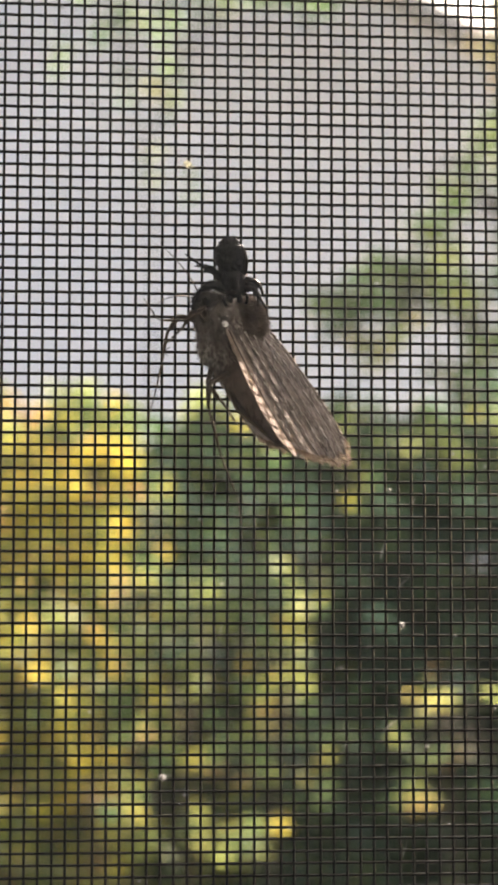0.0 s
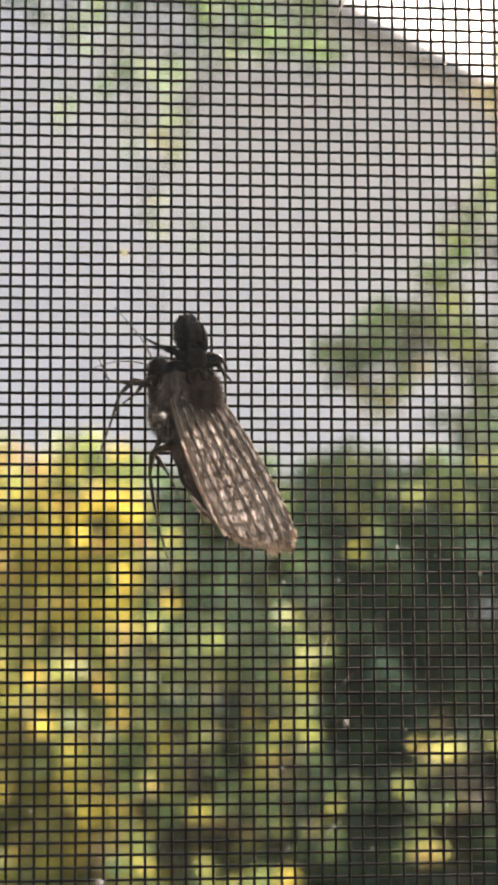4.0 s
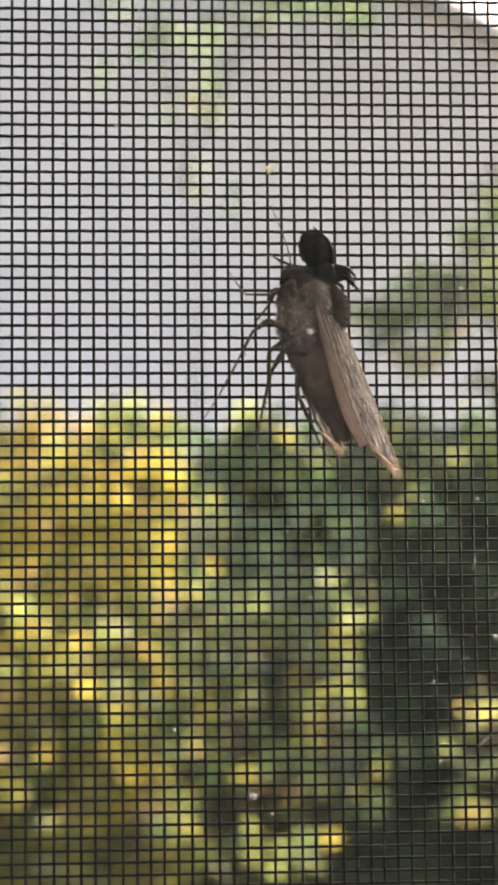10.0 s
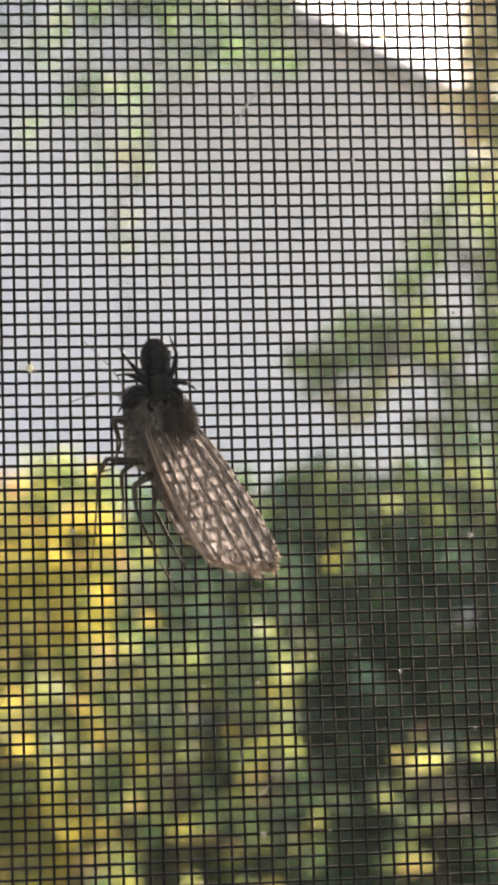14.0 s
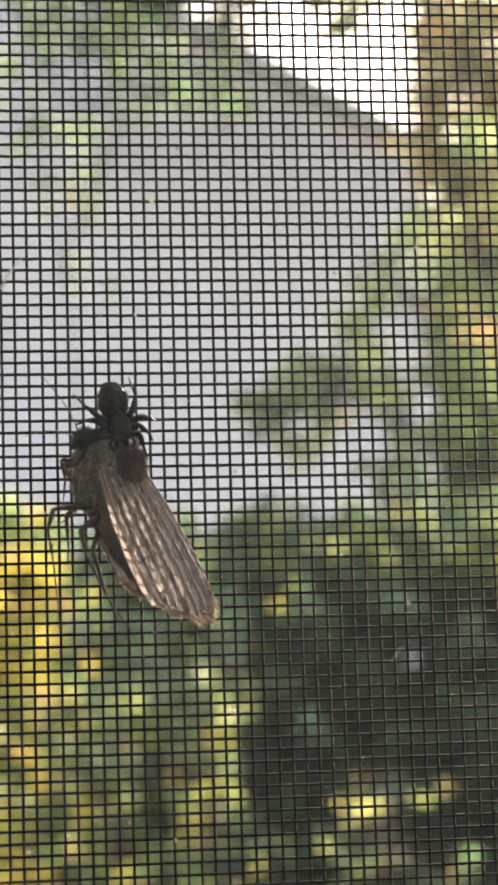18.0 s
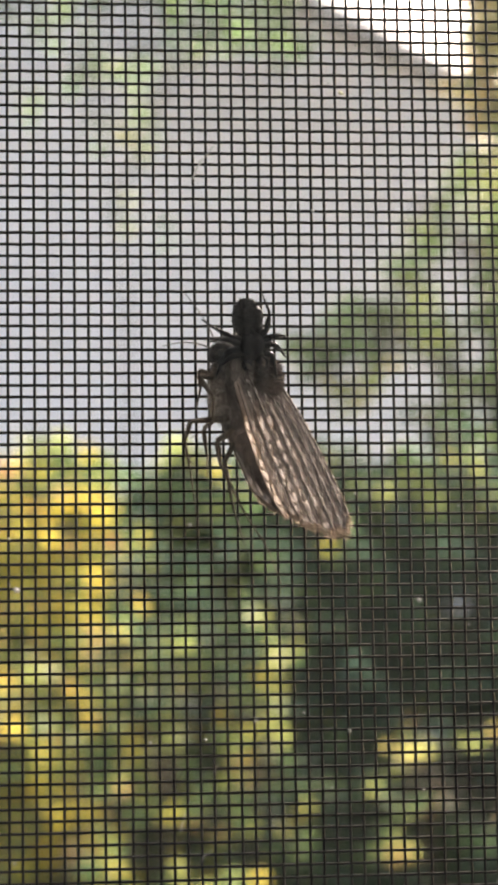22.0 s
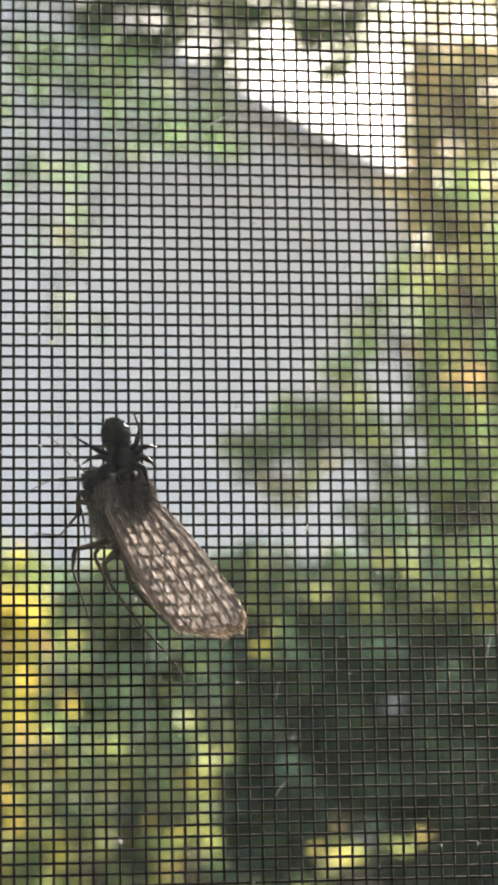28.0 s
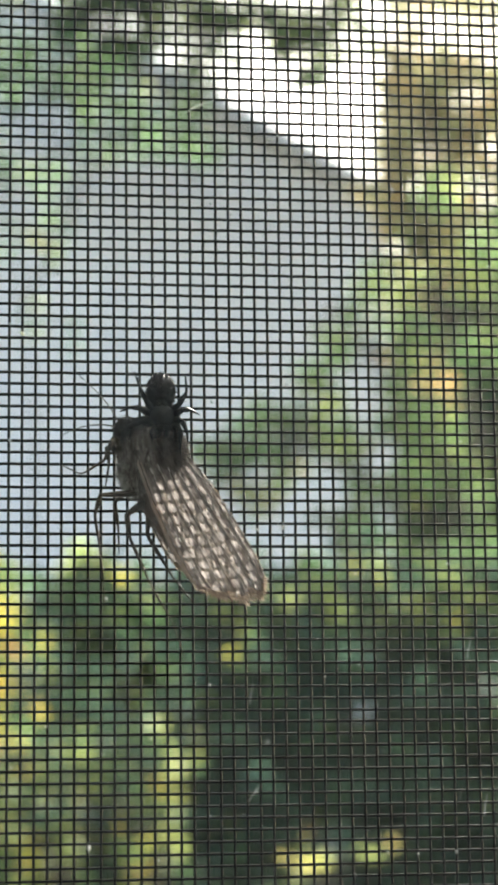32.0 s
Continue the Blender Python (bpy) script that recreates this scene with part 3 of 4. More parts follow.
    for a, el, w, h, n, wt in ((12.6, 16.6, 0.5, 0.6, 40, (1.2, 1.6, 0.4)), (12.7, 17.4, 0.5, 0.6, 40, (1.6, 1.4, 0.3)), (12.9, 18.4, 0.55, 0.7, 46, (1.8, 1.2, 0.4)), (13.2, 19.8, 0.7, 0.7, 46, (1.5, 1.2, 0.5)), (13.9, 18.2, 0.8, 0.9, 50, (1.2, 0.8, 0.8)),
                               (14.2, 20.2, 0.9, 0.9, 44, (0.9, 0.9, 0.9)), (14.6, 17.0, 0.9, 1.0, 60, (1.0, 0.4, 1.4)), (15.8, 18.6, 1.0, 1.3, 60, (0.8, 0.8, 1.2)), (13.6, 16.4, 0.7, 0.6, 40, (1.2, 0.5, 1.2)),
                               (16.2, 15.8, 1.2, 1.4, 70, (0.6, 0.6, 1.2)), (17.4, 19, 1.2, 1.8, 80, (0.8, 0.8, 1.2)), (14.6, 22, 1.4, 0.9, 40, (0.6, 0.8, 1.0)), (14.2, 11.4, 0.7, 0.8, 30, (0.3, 1.8, 0.5))):
        for _ in range(4):
            q = [x * k * rnd.uniform(0.2, 1.8) for x, k in zip(wt, (1.2, 0.4, 0.6))]
            cl.append(ball(a + 0.3 + rnd.gauss(0, w * 0.5), el - 0.5 + rnd.gauss(0, h * 0.5), D + rnd.uniform(-0.9, 0.9), w * 0.7, h * 0.7, max(4, n // 2), tuple(q), 0.4))
    cl += scatter(rnd, (12.9, 19), (14.9, 20.2), 140, D + 0.3, 0.8, (2.2, 0.3, 1.0), 14, 0.5, lambda a, e, g: a > 12.8 + 0.4 * math.sin(e * 2.3) + g.gauss(0, 0.15), 0.3)
    cl += scatter(rnd, (13.1, 14.6), (11.8, 15.8), 40, D + 0.3, 0.3, (0.8, 0.6, 1.6), 13, 0.5, None, 0.3)
    cl += scatter(rnd, (13.3, 19), (18.4, 22.2), 60, D + 0.3, 0.4, (2.0, 0.3, 1.0), 13, 0.5, None, 0.3)
    plant("autumn_tree", "tall tree with yellow and rust autumn leaves", "tree", base, stems, cl, [M_TAN, M_ORANGE, M_LEAF], 0.11, 6, 0.08)
    # high tree whose twigs hang before the sky
    D = 14.0
    base = Vector((from_eye(-7.0, 0, D).x, D, 0))
    stems = [[base, e(-6.8, 9, D), e(-5.5, 17, D), e(-2.5, 22.5, D), e(1.5, 24, D), e(6, 24.2, D), e(10, 23, D)], [e(1.5, 24, D), e(5.2, 22.4, D), e(8.0, 21.2, D)], [e(6, 24.2, D), e(9, 22.5, D), e(11.6, 21.8, D)]]
    cl = [ball(a, el, D, w, h, n, wt, 0.3) for a, el, w, h, n, wt in ((4.4, 21.6, 0.8, 0.6, 34, (0.5, 1.4)), (5.9, 20.9, 0.7, 0.5, 30, (0.5, 1.4)), (7.0, 20.5, 0.55, 0.6, 28, (0.6, 1.2)), (7.6, 21.6, 0.8, 0.5, 34, (0.5, 1.3)), (7.5, 19.5, 0.25, 0.5, 8, (1, 1)),
                                                                       (8.9, 21.3, 0.7, 0.5, 26, (0.8, 1.0)), (10.4, 21.0, 0.6, 0.5, 18, (1.0, 0.8)), (11.5, 20.6, 0.5, 0.5, 14, (1.2, 0.6)), (2.5, 22.2, 1.2, 0.6, 40, (0.3, 1.4)), (12, 22.3, 1.2, 0.6, 30, (0.8, 1)), (6, 23.4, 2.5, 0.7, 80, (0.4, 1.4)), (-2, 20, 1.5, 1.5, 80, (0.4, 1.2)))]
    cl += scatter(rnd, (-2, 8.2), (16.6, 21.5), 110, D + 0.5, 0.8, (0.04, 1.5), 8, 0.75, lambda a, e, g: e < 21.8 - 0.42 * a + g.gauss(0, 0.3) and e > 19.0 - 0.2 * a + g.gauss(0, 0.5), 0.2)
    cl += scatter(rnd, (3.5, 12.8), (19.3, 23.5), 190, D, 0.4, (0.3, 1.4), 22, 0.5, lambda a, e, g: e > 19.9 + 0.6 * math.sin(a * 2.2) + g.gauss(0, 0.2), 0.2)
    plant("high_tree", "tall tree whose leafy twigs hang against the sky", "tree", base, stems, cl, [M_LIME, M_GREEN], 0.10, 7, 0.06)
    # dense dark tree far behind
    D = 24.0
    base = Vector((from_eye(17, 0, D).x, D, 0))
    stems = [[base + Vector((dx, 0, 0)), base + Vector((dx * 1.1, 0, 3.0)), base + Vector((dx * 1.3, 0, 7.0))] for dx in (-1.5, 0.3, 2.0)]
    cl = scatter(rnd, (12.6, 21), (-1, 16.6), 480, D, 1.5, (0.25, 1.3, 1.0), 60, 0.9, lambda a, e, g: g.random() < (a - 12.2) / 1.1 and e < min(15.0, 10.5 + 2.6 * (a - 12.6)) + 0.5 * math.sin(a * 2), 0.8)
    plant("far_tree", "dense green trees far behind the garden", "tree", base, stems, cl, [M_LIME, M_GREEN, M_DARK], 0.22, 9, 0.16)
    # slender sapling before the house wall
    D = 8.0
    base = Vector((from_eye(2.9, 0, D).x, D, 0))
    stems = [[base, e(2.95, 6, D), e(3.0, 10, D), e(2.6, 14, D), e(1.9, 18, D), e(1.3, 20.5, D)], [e(2.7, 13.4, D), e(3.4, 15.2, D), e(4.9, 17.6, D)], [e(2.2, 16.5, D), e(0.6, 18.4, D)], [e(3.4, 15.2, D), e(5.0, 18.2, D), e(7.0, 18.4, D)]]
    cl = [ball(a, el, D, w * 1.5, h * 1.4, n, (wt[0] * 0.3, wt[1] + 0.5, wt[2] * 0.5) + (wt[3:] or (0.5,)), 0.1) for a, el, w, h, n, wt in ((1.4, 19.4, 0.5, 0.6, 10, (1, 0.6, 0)), (1.7, 17.6, 0.35, 0.8, 10, (1.2, 0.3, 0)), (2.2, 15.9, 0.4, 0.5, 8, (1.2, 0.3, 0)), (3.3, 15.2, 0.5, 0.3, 8, (1, 0.3, 0.4)), (3.2, 13.4, 0.5, 0.5, 6, (0.2, 0, 1.6)),
                                                                      (4.8, 17.8, 0.5, 0.7, 9, (1, 0.8, 0)), (0.6, 18.6, 0.7, 0.6, 12, (1, 0.8, 0)), (4.3, 12.8, 0.35, 0.6, 4, (0, 0, 1)), (5.6, 19.2, 0.5, 0.6, 8, (1, 0.8, 0)), (0.2, 16.2, 0.6, 0.8, 10, (1, 0.6, 0)), (5.2, 19.2, 0.7, 0.7, 22, (0.1, 0.1, 0, 1.4)), (6.2, 18.4, 0.8, 0.6, 22, (0.1, 0.1, 0, 1.4)), (4.4, 20.2, 0.8, 0.6, 22, (0.1, 0.1, 0, 1.4)), (7.4, 17.9, 0.7, 0.4, 12, (0.1, 0.1, 0, 1.4)), (2.6, 20.0, 0.8, 0.9, 16, (0.1, 0.1, 0, 1.4)), (3.1, 17.0, 0.6, 0.6, 12, (0.8, 1, 0)), (2.3, 17.3, 0.4, 0.5, 9, (0.8, 1, 0)), (3.6, 15.8, 0.5, 0.4, 9, (1, 0.8, 0)))]
    plant("sapling", "slender sapling with a few yellow-green leaves", "tree", base, stems, cl, [M_LIME, M_LEAF, M_PALE, M_GREEN], 0.08, 8, 0.006, fill=0.85)


garden()


# ---- the grey house across the garden ----
def house():
    h = new("house")
    D = 16.0
    r = from_eye(13.0, 15.85, D)          # eave corner
    slope = math.tan(radians(28.4))
    h.location = (0, D, 0)
    tagged(h, "grey house with horizontal siding and a pitched roof", "house")
    apex_x = r.x - 4.6
    apex_z = r.z + 4.6 * slope
    left_x = apex_x - 4.6
    # wall core, a five-sided prism
    bm = bmesh.new()
    out = [(left_x, 0), (r.x, 0), (r.x, r.z), (apex_x, apex_z), (left_x, r.z)]
    f = [bm.verts.new((x, 0.0, z)) for x, z in out]
    g = [bm.verts.new((x, 7.0, z)) for x, z in out]
    bm.faces.new(f)
    bm.faces.new(g[::-1])
    for i in range(5):
        bm.faces.new((f[i], f[(i + 1) % 5], g[(i + 1) % 5], g[i]))
    part("wall", bm, M_SIDING, h, "grey painted wall", False)
    # lapped boards
    z, k = 1.0, 0.20
    while z < apex_z - 0.3:
        over = max(0.0, z + k - r.z) / slope
        a, b = left_x + max(over, 0) + 0.01, r.x - max(over, 0) - 0.01
        if b - a > 0.3:
            bm = bmesh.new()
            vs = [bm.verts.new(p) for p in ((a, -0.026, z), (b, -0.026, z), (b, -0.008, z + k), (a, -0.008, z + k), (a, -0.002, z), (b, -0.002, z))]
            bm.faces.new((vs[0], vs[1], vs[2], vs[3]))
            bm.faces.new((vs[1], vs[0], vs[4], vs[5]))
            part("board", bm, M_SIDING, h, "", False)
        z += k
    for s, name in ((1, "roof"), (-1, "roof")):
        bm = bmesh.new()
        ex = apex_x + s * (4.6 + 0.12)
        ez = apex_z - (4.6 + 0.12) * slope
        vs = [(apex_x, apex_z), (ex, ez), (ex, ez + 0.14), (apex_x, apex_z + 0.14)]
        a = [bm.verts.new((x, -0.12, z + 0.01)) for x, z in vs]
        b = [bm.verts.new((x, 7.1, z + 0.01)) for x, z in vs]
        bm.faces.new(a)
        bm.faces.new(b[::-1])
        for i in range(4):
            bm.faces.new((a[i], a[(i + 1) % 4], b[(i + 1) % 4], b[i]))
        roof = part(name, bm, M_ROOF, h, "dark slate roof slope", False)
        bm = bmesh.new()
        a = [bm.verts.new((x, -0.15, z + 0.0)) for x, z in vs]
        b = [bm.verts.new((x, -0.125, z + 0.0)) for x, z in vs]
        bm.faces.new(a)
        bm.faces.new(b[::-1])
        for i in range(4):
            bm.faces.new((a[i], a[(i + 1) % 4], b[(i + 1) % 4], b[i]))
        part("bargeboard", bm, M_SIDING, roof, "grey painted bargeboard", False)


house()


# ---- moth ----
def mm(p):
    return Vector(p) * 0.001


def leg(name, pts, radii, parent, label, material, spur=None, hairs=0, seed=0):
    rnd = random.Random(seed)
    bm = bmesh.new()
    root = mm(pts[0])
    raw = [mm(p) - root for p in pts]
    line = []
    for a, b in zip(raw, raw[1:]):
        line += [a.lerp(b, k) for k in (0.07, 0.3, 0.6, 0.93)]
    n = len(line)
    rr = []
    for i in range(n):
        t = i / (n - 1) * (len(radii) - 1)
        a = int(min(t, len(radii) - 2))
        swell = (0.86, 1.12, 1.04, 0.8)[i % 4]
        rr.append((radii[a] * (1 - t + a) + radii[a + 1] * (t - a)) * 0.001 * swell)
    tube(bm, line, rr, 7)
    if spur:
        for i, d in spur:
            p = line[int(i * (n - 1))]
            tube(bm, [p, p + mm(d) * 0.5, p + mm(d)], [0.00009, 0.00007, 0.00002], 5)
    random.seed(seed)
    for _ in range(hairs):
        i = rnd.randrange(n - 1)
        p = line[i]
        v = Vector((rnd.gauss(0, 1), rnd.gauss(0, 1), rnd.gauss(0, 1))).normalized()
        hair(bm, p + v * rr[i] * 0.8, p + v * (rr[i] + 0.00022), 0.00002)
    ob = part(name, bm, material, parent, label)
    ob.location = root
    return ob


WING_L = ((0.0, -1.6), (0.08, -3.0), (0.35, -3.8), (0.6, -4.1), (0.85, -4.1), (1.0, -3.7))
WING_R = ((0.0, 1.0), (0.13, 2.9), (0.35, 3.8), (0.6, 4.4), (0.85, 4.6), (0.95, 4.4), (1.0, 4.0))


def curve(table, s):
    for (a, va), (b, vb) in zip(table, table[1:]):
        if s <= b:
            t = (s - a) / (b - a)
            t = t * t * (3 - 2 * t) if a == 0 else t
            return va + (vb - va) * t
    return table[-1][1]


FAR_HINGE = Vector((-0.6, 1.0, -0.4))     # where the far wing turns about the body


def wing_point(s, w, side):
    """A place on the folded wing: s from root to end, w across."""
    l, r = curve(WING_L, s), curve(WING_R, s)
    x = l + (r - l) * w
    end = -17.4 - 3.9 * math.sin(min(1.0, w * 1.3) * math.pi / 2) + 0.8 * max(0.0, (w - 0.77) / 0.23) ** 2 + 0.3 * math.sin(w * 21) * (0.4 + w)
    z = 0.8 + (end - 0.8) * s
    arch = 0.6 * math.sin(math.pi * w) * (1 - 0.3 * s)
    ridge = 0.17 * abs(math.sin(w * 6.5 * math.pi)) * min(1, s * 5)
    y = -1.6 + 0.3 * w - arch - ridge + 0.10 * noise.noise(Vector((w * 4, s * 5, side * 7)))
    if side < 0:
        return Vector((-2.7 + (x + 3.8) * 0.64, 4.0 - 0.25 * (y + 2.0) - 0.6 * s, z * 0.78)) - FAR_HINGE
    return Vector((x, y, z))


def wing(name, parent, side, label):
    bm = bmesh.new()
    ns, nw = 60, 52
    rnd = random.Random(5 + side)
    grid = [[bm.verts.new(mm(wing_point(i / ns, k / nw, side))) for k in range(nw + 1)] for i in range(ns + 1)]
    for i in range(ns):
        for k in range(nw):
            if i >= ns - 2 and rnd.random() < 0.3:
                continue
            bm.faces.new((grid[i][k], grid[i][k + 1], grid[i + 1][k + 1], grid[i + 1][k]))
    ob = part(name, bm, M_WING, parent, label)
    if side < 0:
        ob.location = mm(FAR_HINGE)
    # dark veins in the furrows, each side of the raised cells
    veins = ((0.012, 0.012), (0.154, 0.154), (0.308, 0.308), (0.462, 0.462), (0.615, 0.615), (0.769, 0.769), (0.923, 0.923), (0.988, 0.988))
    for n, (w0, w1) in enumerate(veins):
        vb = bmesh.new()
        thick = (0.10, 0.085, 0.06, 0.10, 0.055, 0.095, 0.07, 0.09)[n]
        pts = [mm(wing_point(s / 24, w0 + (w1 - w0) * s / 24, side)) for s in range(1, 24)]
        tube(vb, pts, [(thick - 0.045 * i / 22) * 0.001 for i in range(23)], 5)
        part("vein", vb, M_VEIN, ob)
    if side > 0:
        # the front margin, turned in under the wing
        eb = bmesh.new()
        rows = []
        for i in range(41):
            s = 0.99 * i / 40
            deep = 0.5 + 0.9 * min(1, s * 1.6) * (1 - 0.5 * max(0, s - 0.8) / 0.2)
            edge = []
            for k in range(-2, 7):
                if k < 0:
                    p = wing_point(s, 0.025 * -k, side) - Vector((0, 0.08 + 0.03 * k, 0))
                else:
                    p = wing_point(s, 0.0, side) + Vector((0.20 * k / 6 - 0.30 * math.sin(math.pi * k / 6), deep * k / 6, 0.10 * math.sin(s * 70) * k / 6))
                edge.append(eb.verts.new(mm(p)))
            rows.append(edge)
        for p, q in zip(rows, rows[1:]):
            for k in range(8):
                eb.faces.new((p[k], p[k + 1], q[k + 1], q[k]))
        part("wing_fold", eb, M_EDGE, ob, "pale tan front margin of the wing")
    fb = bmesh.new()
    random.seed(9 + side)
    for _ in range(620):
        w = random.random()
        s = random.uniform(0.95, 1.0)
        p = wing_point(s, w, side)
        hair(fb, mm(p), mm(p + Vector((random.gauss(0.1, 0.2), random.gauss(-0.1, 0.25), -random.uniform(0.3, 0.95)))), 0.00006)
    for _ in range(260):
        s = random.uniform(0.15, 0.98)
        w = random.choice((0.0, 1.0))
        p = wing_point(s, w, side)
        hair(fb, mm(p), mm(p + Vector(((-0.25 if w < 0.5 else 0.2) * random.random(), random.gauss(0, 0.15), -random.uniform(0.3, 0.9)))), 0.00004)
    part("fringe", fb, M_FRINGE, ob, "pale ragged fringe of scales")
    sb = bmesh.new()
    random.seed(19 + side)
    for _ in range(750 if side > 0 else 200):
        s, w = random.uniform(0.05, 0.98), random.uniform(0.02, 0.98)
        p = wing_point(s, w, side)
        p.y -= 0.04 * side
        hair(sb, mm(p), mm(p + Vector((random.gauss(0.03, 0.08), -side * random.uniform(0.01, 0.06), -random.uniform(0.3, 0.8)))), 0.00005)
    tagged(part("scale_coat", sb, M_SCALES, ob, "rows of pale and dark scales"), kind="stuff")
    # pale flecks imitate the sun glinting on the vein ridges
    sb = bmesh.new()
    for w0, _ in veins:
        for _ in range(60 if side > 0 else 15):
            s = random.uniform(0.12, 0.97)
            p = wing_point(s, min(0.99, max(0.01, w0 + random.gauss(0, 0.006))), side)
            p.y -= 0.10 * side
            hair(sb, mm(p), mm(p + Vector((random.gauss(0.03, 0.05), -side * random.uniform(0.01, 0.05), -random.uniform(0.4, 0.9)))), 0.00006)
    tagged(part("vein_glints", sb, M_GLINT, ob, "pale flecks painting sun glints along the veins"), kind="stuff")
    return ob


def fur(bm, centre, size, count, flow, length, width=0.000028, lean=(0.0, 0.0, 0.0)):
    """Hair over an ellipsoid, combed towards flow. All in millimetres but the width."""
    for _ in range(count):
        d = Vector((random.gauss(lean[0], 1), random.gauss(lean[1], 1), random.gauss(lean[2], 1))).normalized()
        p = Vector(centre) + Vector((d.x * size[0], d.y * size[1], d.z * size[2])) * 0.97
        way = (d * 0.8 + Vector(flow) + Vector((random.gauss(0, 0.25), random.gauss(0, 0.2), random.gauss(0, 0.25)))).normalized()
        hair(bm, mm(p), mm(p + way * random.uniform(*length)), width)


def moth():
    m = new("moth")
    tagged(m, "brown furry moth hanging on the screen in a spider's grip", "moth")
    bm = bmesh.new()
    blob(bm, mm((-1.2, 1.3, -0.2)), (0.0028, 0.0024, 0.0036), 0.14, 2.4, 18, 24)
    blob(bm, mm((-2.5, 1.8, -1.9)), (0.0022, 0.0022, 0.0029), 0.14, 2.4, 16, 22)
    blob(bm, mm((-0.9, -0.7, 0.5)), (0.0024, 0.0017, 0.0024), 0.14, 2.4, 16, 22)
    part("thorax", bm, M_FUR, m, "dark brown furry thorax")
    bm = bmesh.new()
    random.seed(21)
    fur(bm, (-2.5, 1.8, -1.9), (2.2, 2.2, 2.9), 2800, (-0.15, 0, -0.6), (0.3, 1.0), lean=(-0.5, 0, 0))
    fur(bm, (-1.2, 1.3, -0.2), (2.8, 2.4, 3.6), 4200, (0.05, 0, -0.6), (0.3, 0.9))
    fur(bm, (-0.9, -0.7, 0.5), (2.4, 1.7, 2.4), 3000, (-0.1, 0, -0.7), (0.3, 0.9))
    part("thorax_fur", bm, M_HAIR, m, "soft grey-brown hair")
    # the rounded back of the thorax, red-brown and thickly furred
    bm = bmesh.new()
    blob(bm, mm((0.9, -1.5, -0.7)), (0.0021, 0.0018, 0.0024), 0.1, 3, 14, 20)
    random.seed(23)
    fur(bm, (0.9, -1.5, -0.7), (2.1, 1.8, 2.4), 3600, (0.2, -0.05, -0.7), (0.35, 1.2), 0.000048)
    part("back_tuft", bm, M_TUFT, m, "thick red-brown fur over the wing roots")
    bm = bmesh.new()
    random.seed(24)
    fur(bm, (2.0, -0.9, -0.9), (1.2, 1.3, 1.7), 620, (0.45, 0, -0.6), (0.4, 1.1), 0.00003, (0.8, 0, 0))
    part("shoulder_tuft", bm, M_HAIR, m, "pale tan hair at the wing root")
    bm = bmesh.new()
    turn = Euler((0, radians(30), 0)).to_matrix()
    blob(bm, mm((-1.6, 0.5, 3.5)), (0.0015, 0.0015, 0.0014), 0.12, 3, 12, 16, turn)
    blob(bm, mm((-0.9, 0.3, 2.6)), (0.0021, 0.0019, 0.0014), 0.12, 3, 12, 16, turn)
    head = part("head", bm, M_HEAD, m, "near black furry head")
    for y in (-0.6, 1.6):
        part("eye", blob(bmesh.new(), mm((-2.55, y + 0.1, 3.5)), (0.00045, 0.0004, 0.00045), 0, 1, 10, 14), M_EYE, head, "black rounded eye")
    bm = bmesh.new()
    random.seed(22)
    fur(bm, (-1.6, 0.5, 3.5), (1.5, 1.5, 1.4), 900, (-0.2, 0, 0.2), (0.2, 0.6), 0.00003)
    fur(bm, (-0.9, 0.3, 2.6), (2.1, 1.9, 1.4), 700, (0, 0, -0.5), (0.2, 0.7), 0.00003)
    part("head_tuft", bm, M_HEAD, head, "dark hair")
    part("proboscis", tube(bmesh.new(), smooth_line([mm((-2.9, 0.6, 3.0)), mm((-3.5, 0.4, 2.5)), mm((-3.4, 0.3, 1.9)), mm((-2.9, 0.3, 1.8))], 4), 0.00014, 7), M_FEELER, head, "coiled brown tongue")
    # abdomen: seven tapering rings that overlap under their hair
    z = -3.2
    for i in range(7):
        t = i / 6
        bm = bmesh.new()
        c = Vector((-2.05 + 0.3 * t, 2.1 - 0.8 * t * t, z))
        rx, ry = 1.9 * (1 - 0.45 * t * t), 2.2 * (1 - 0.5 * t * t)
        blob(bm, mm(c), (rx * 0.001, ry * 0.001, 0.0023), 0.05, 4, 12, 22)
        random.seed(40 + i)
        for _ in range(480):
            a = random.uniform(0, math.tau)
            h = random.uniform(-1.5, 0.9)
            k = math.sqrt(1 - (h / 2.3) ** 2)
            q = c + Vector((math.cos(a) * rx * k * 0.98, math.sin(a) * ry * k * 0.98, h))
            hair(bm, mm(q), mm(q + Vector((math.cos(a) * 0.2 + random.gauss(0, 0.08), math.sin(a) * 0.2, -random.uniform(0.35, 0.8)))), 0.00004)
        part("abdomen_ring", bm, M_BELLY, m, "dark brown furry abdomen")
        z -= 1.75
    bm = bmesh.new()
    random.seed(52)
    fur(bm, (-1.25, 1.1, -14.6), (1.0, 1.0, 0.9), 260, (0, 0, -1.2), (0.5, 1.4), 0.00004)
    part("tail_tuft", bm, M_BELLY, m, "brown hair at the abdomen's end")
    wing("forewing", m, 1, "brown ridged forewing, thin enough to let light through")
    far = wing("forewing", m, -1, "brown forewing folded behind the body")
    brown = "brown jointed leg"
    spurs = ((0.55, (0.7, -0.2, 0.5)), (0.53, (0.5, 0.3, -0.6)), (0.78, (0.4, 0.1, -0.5)))
    legs = []
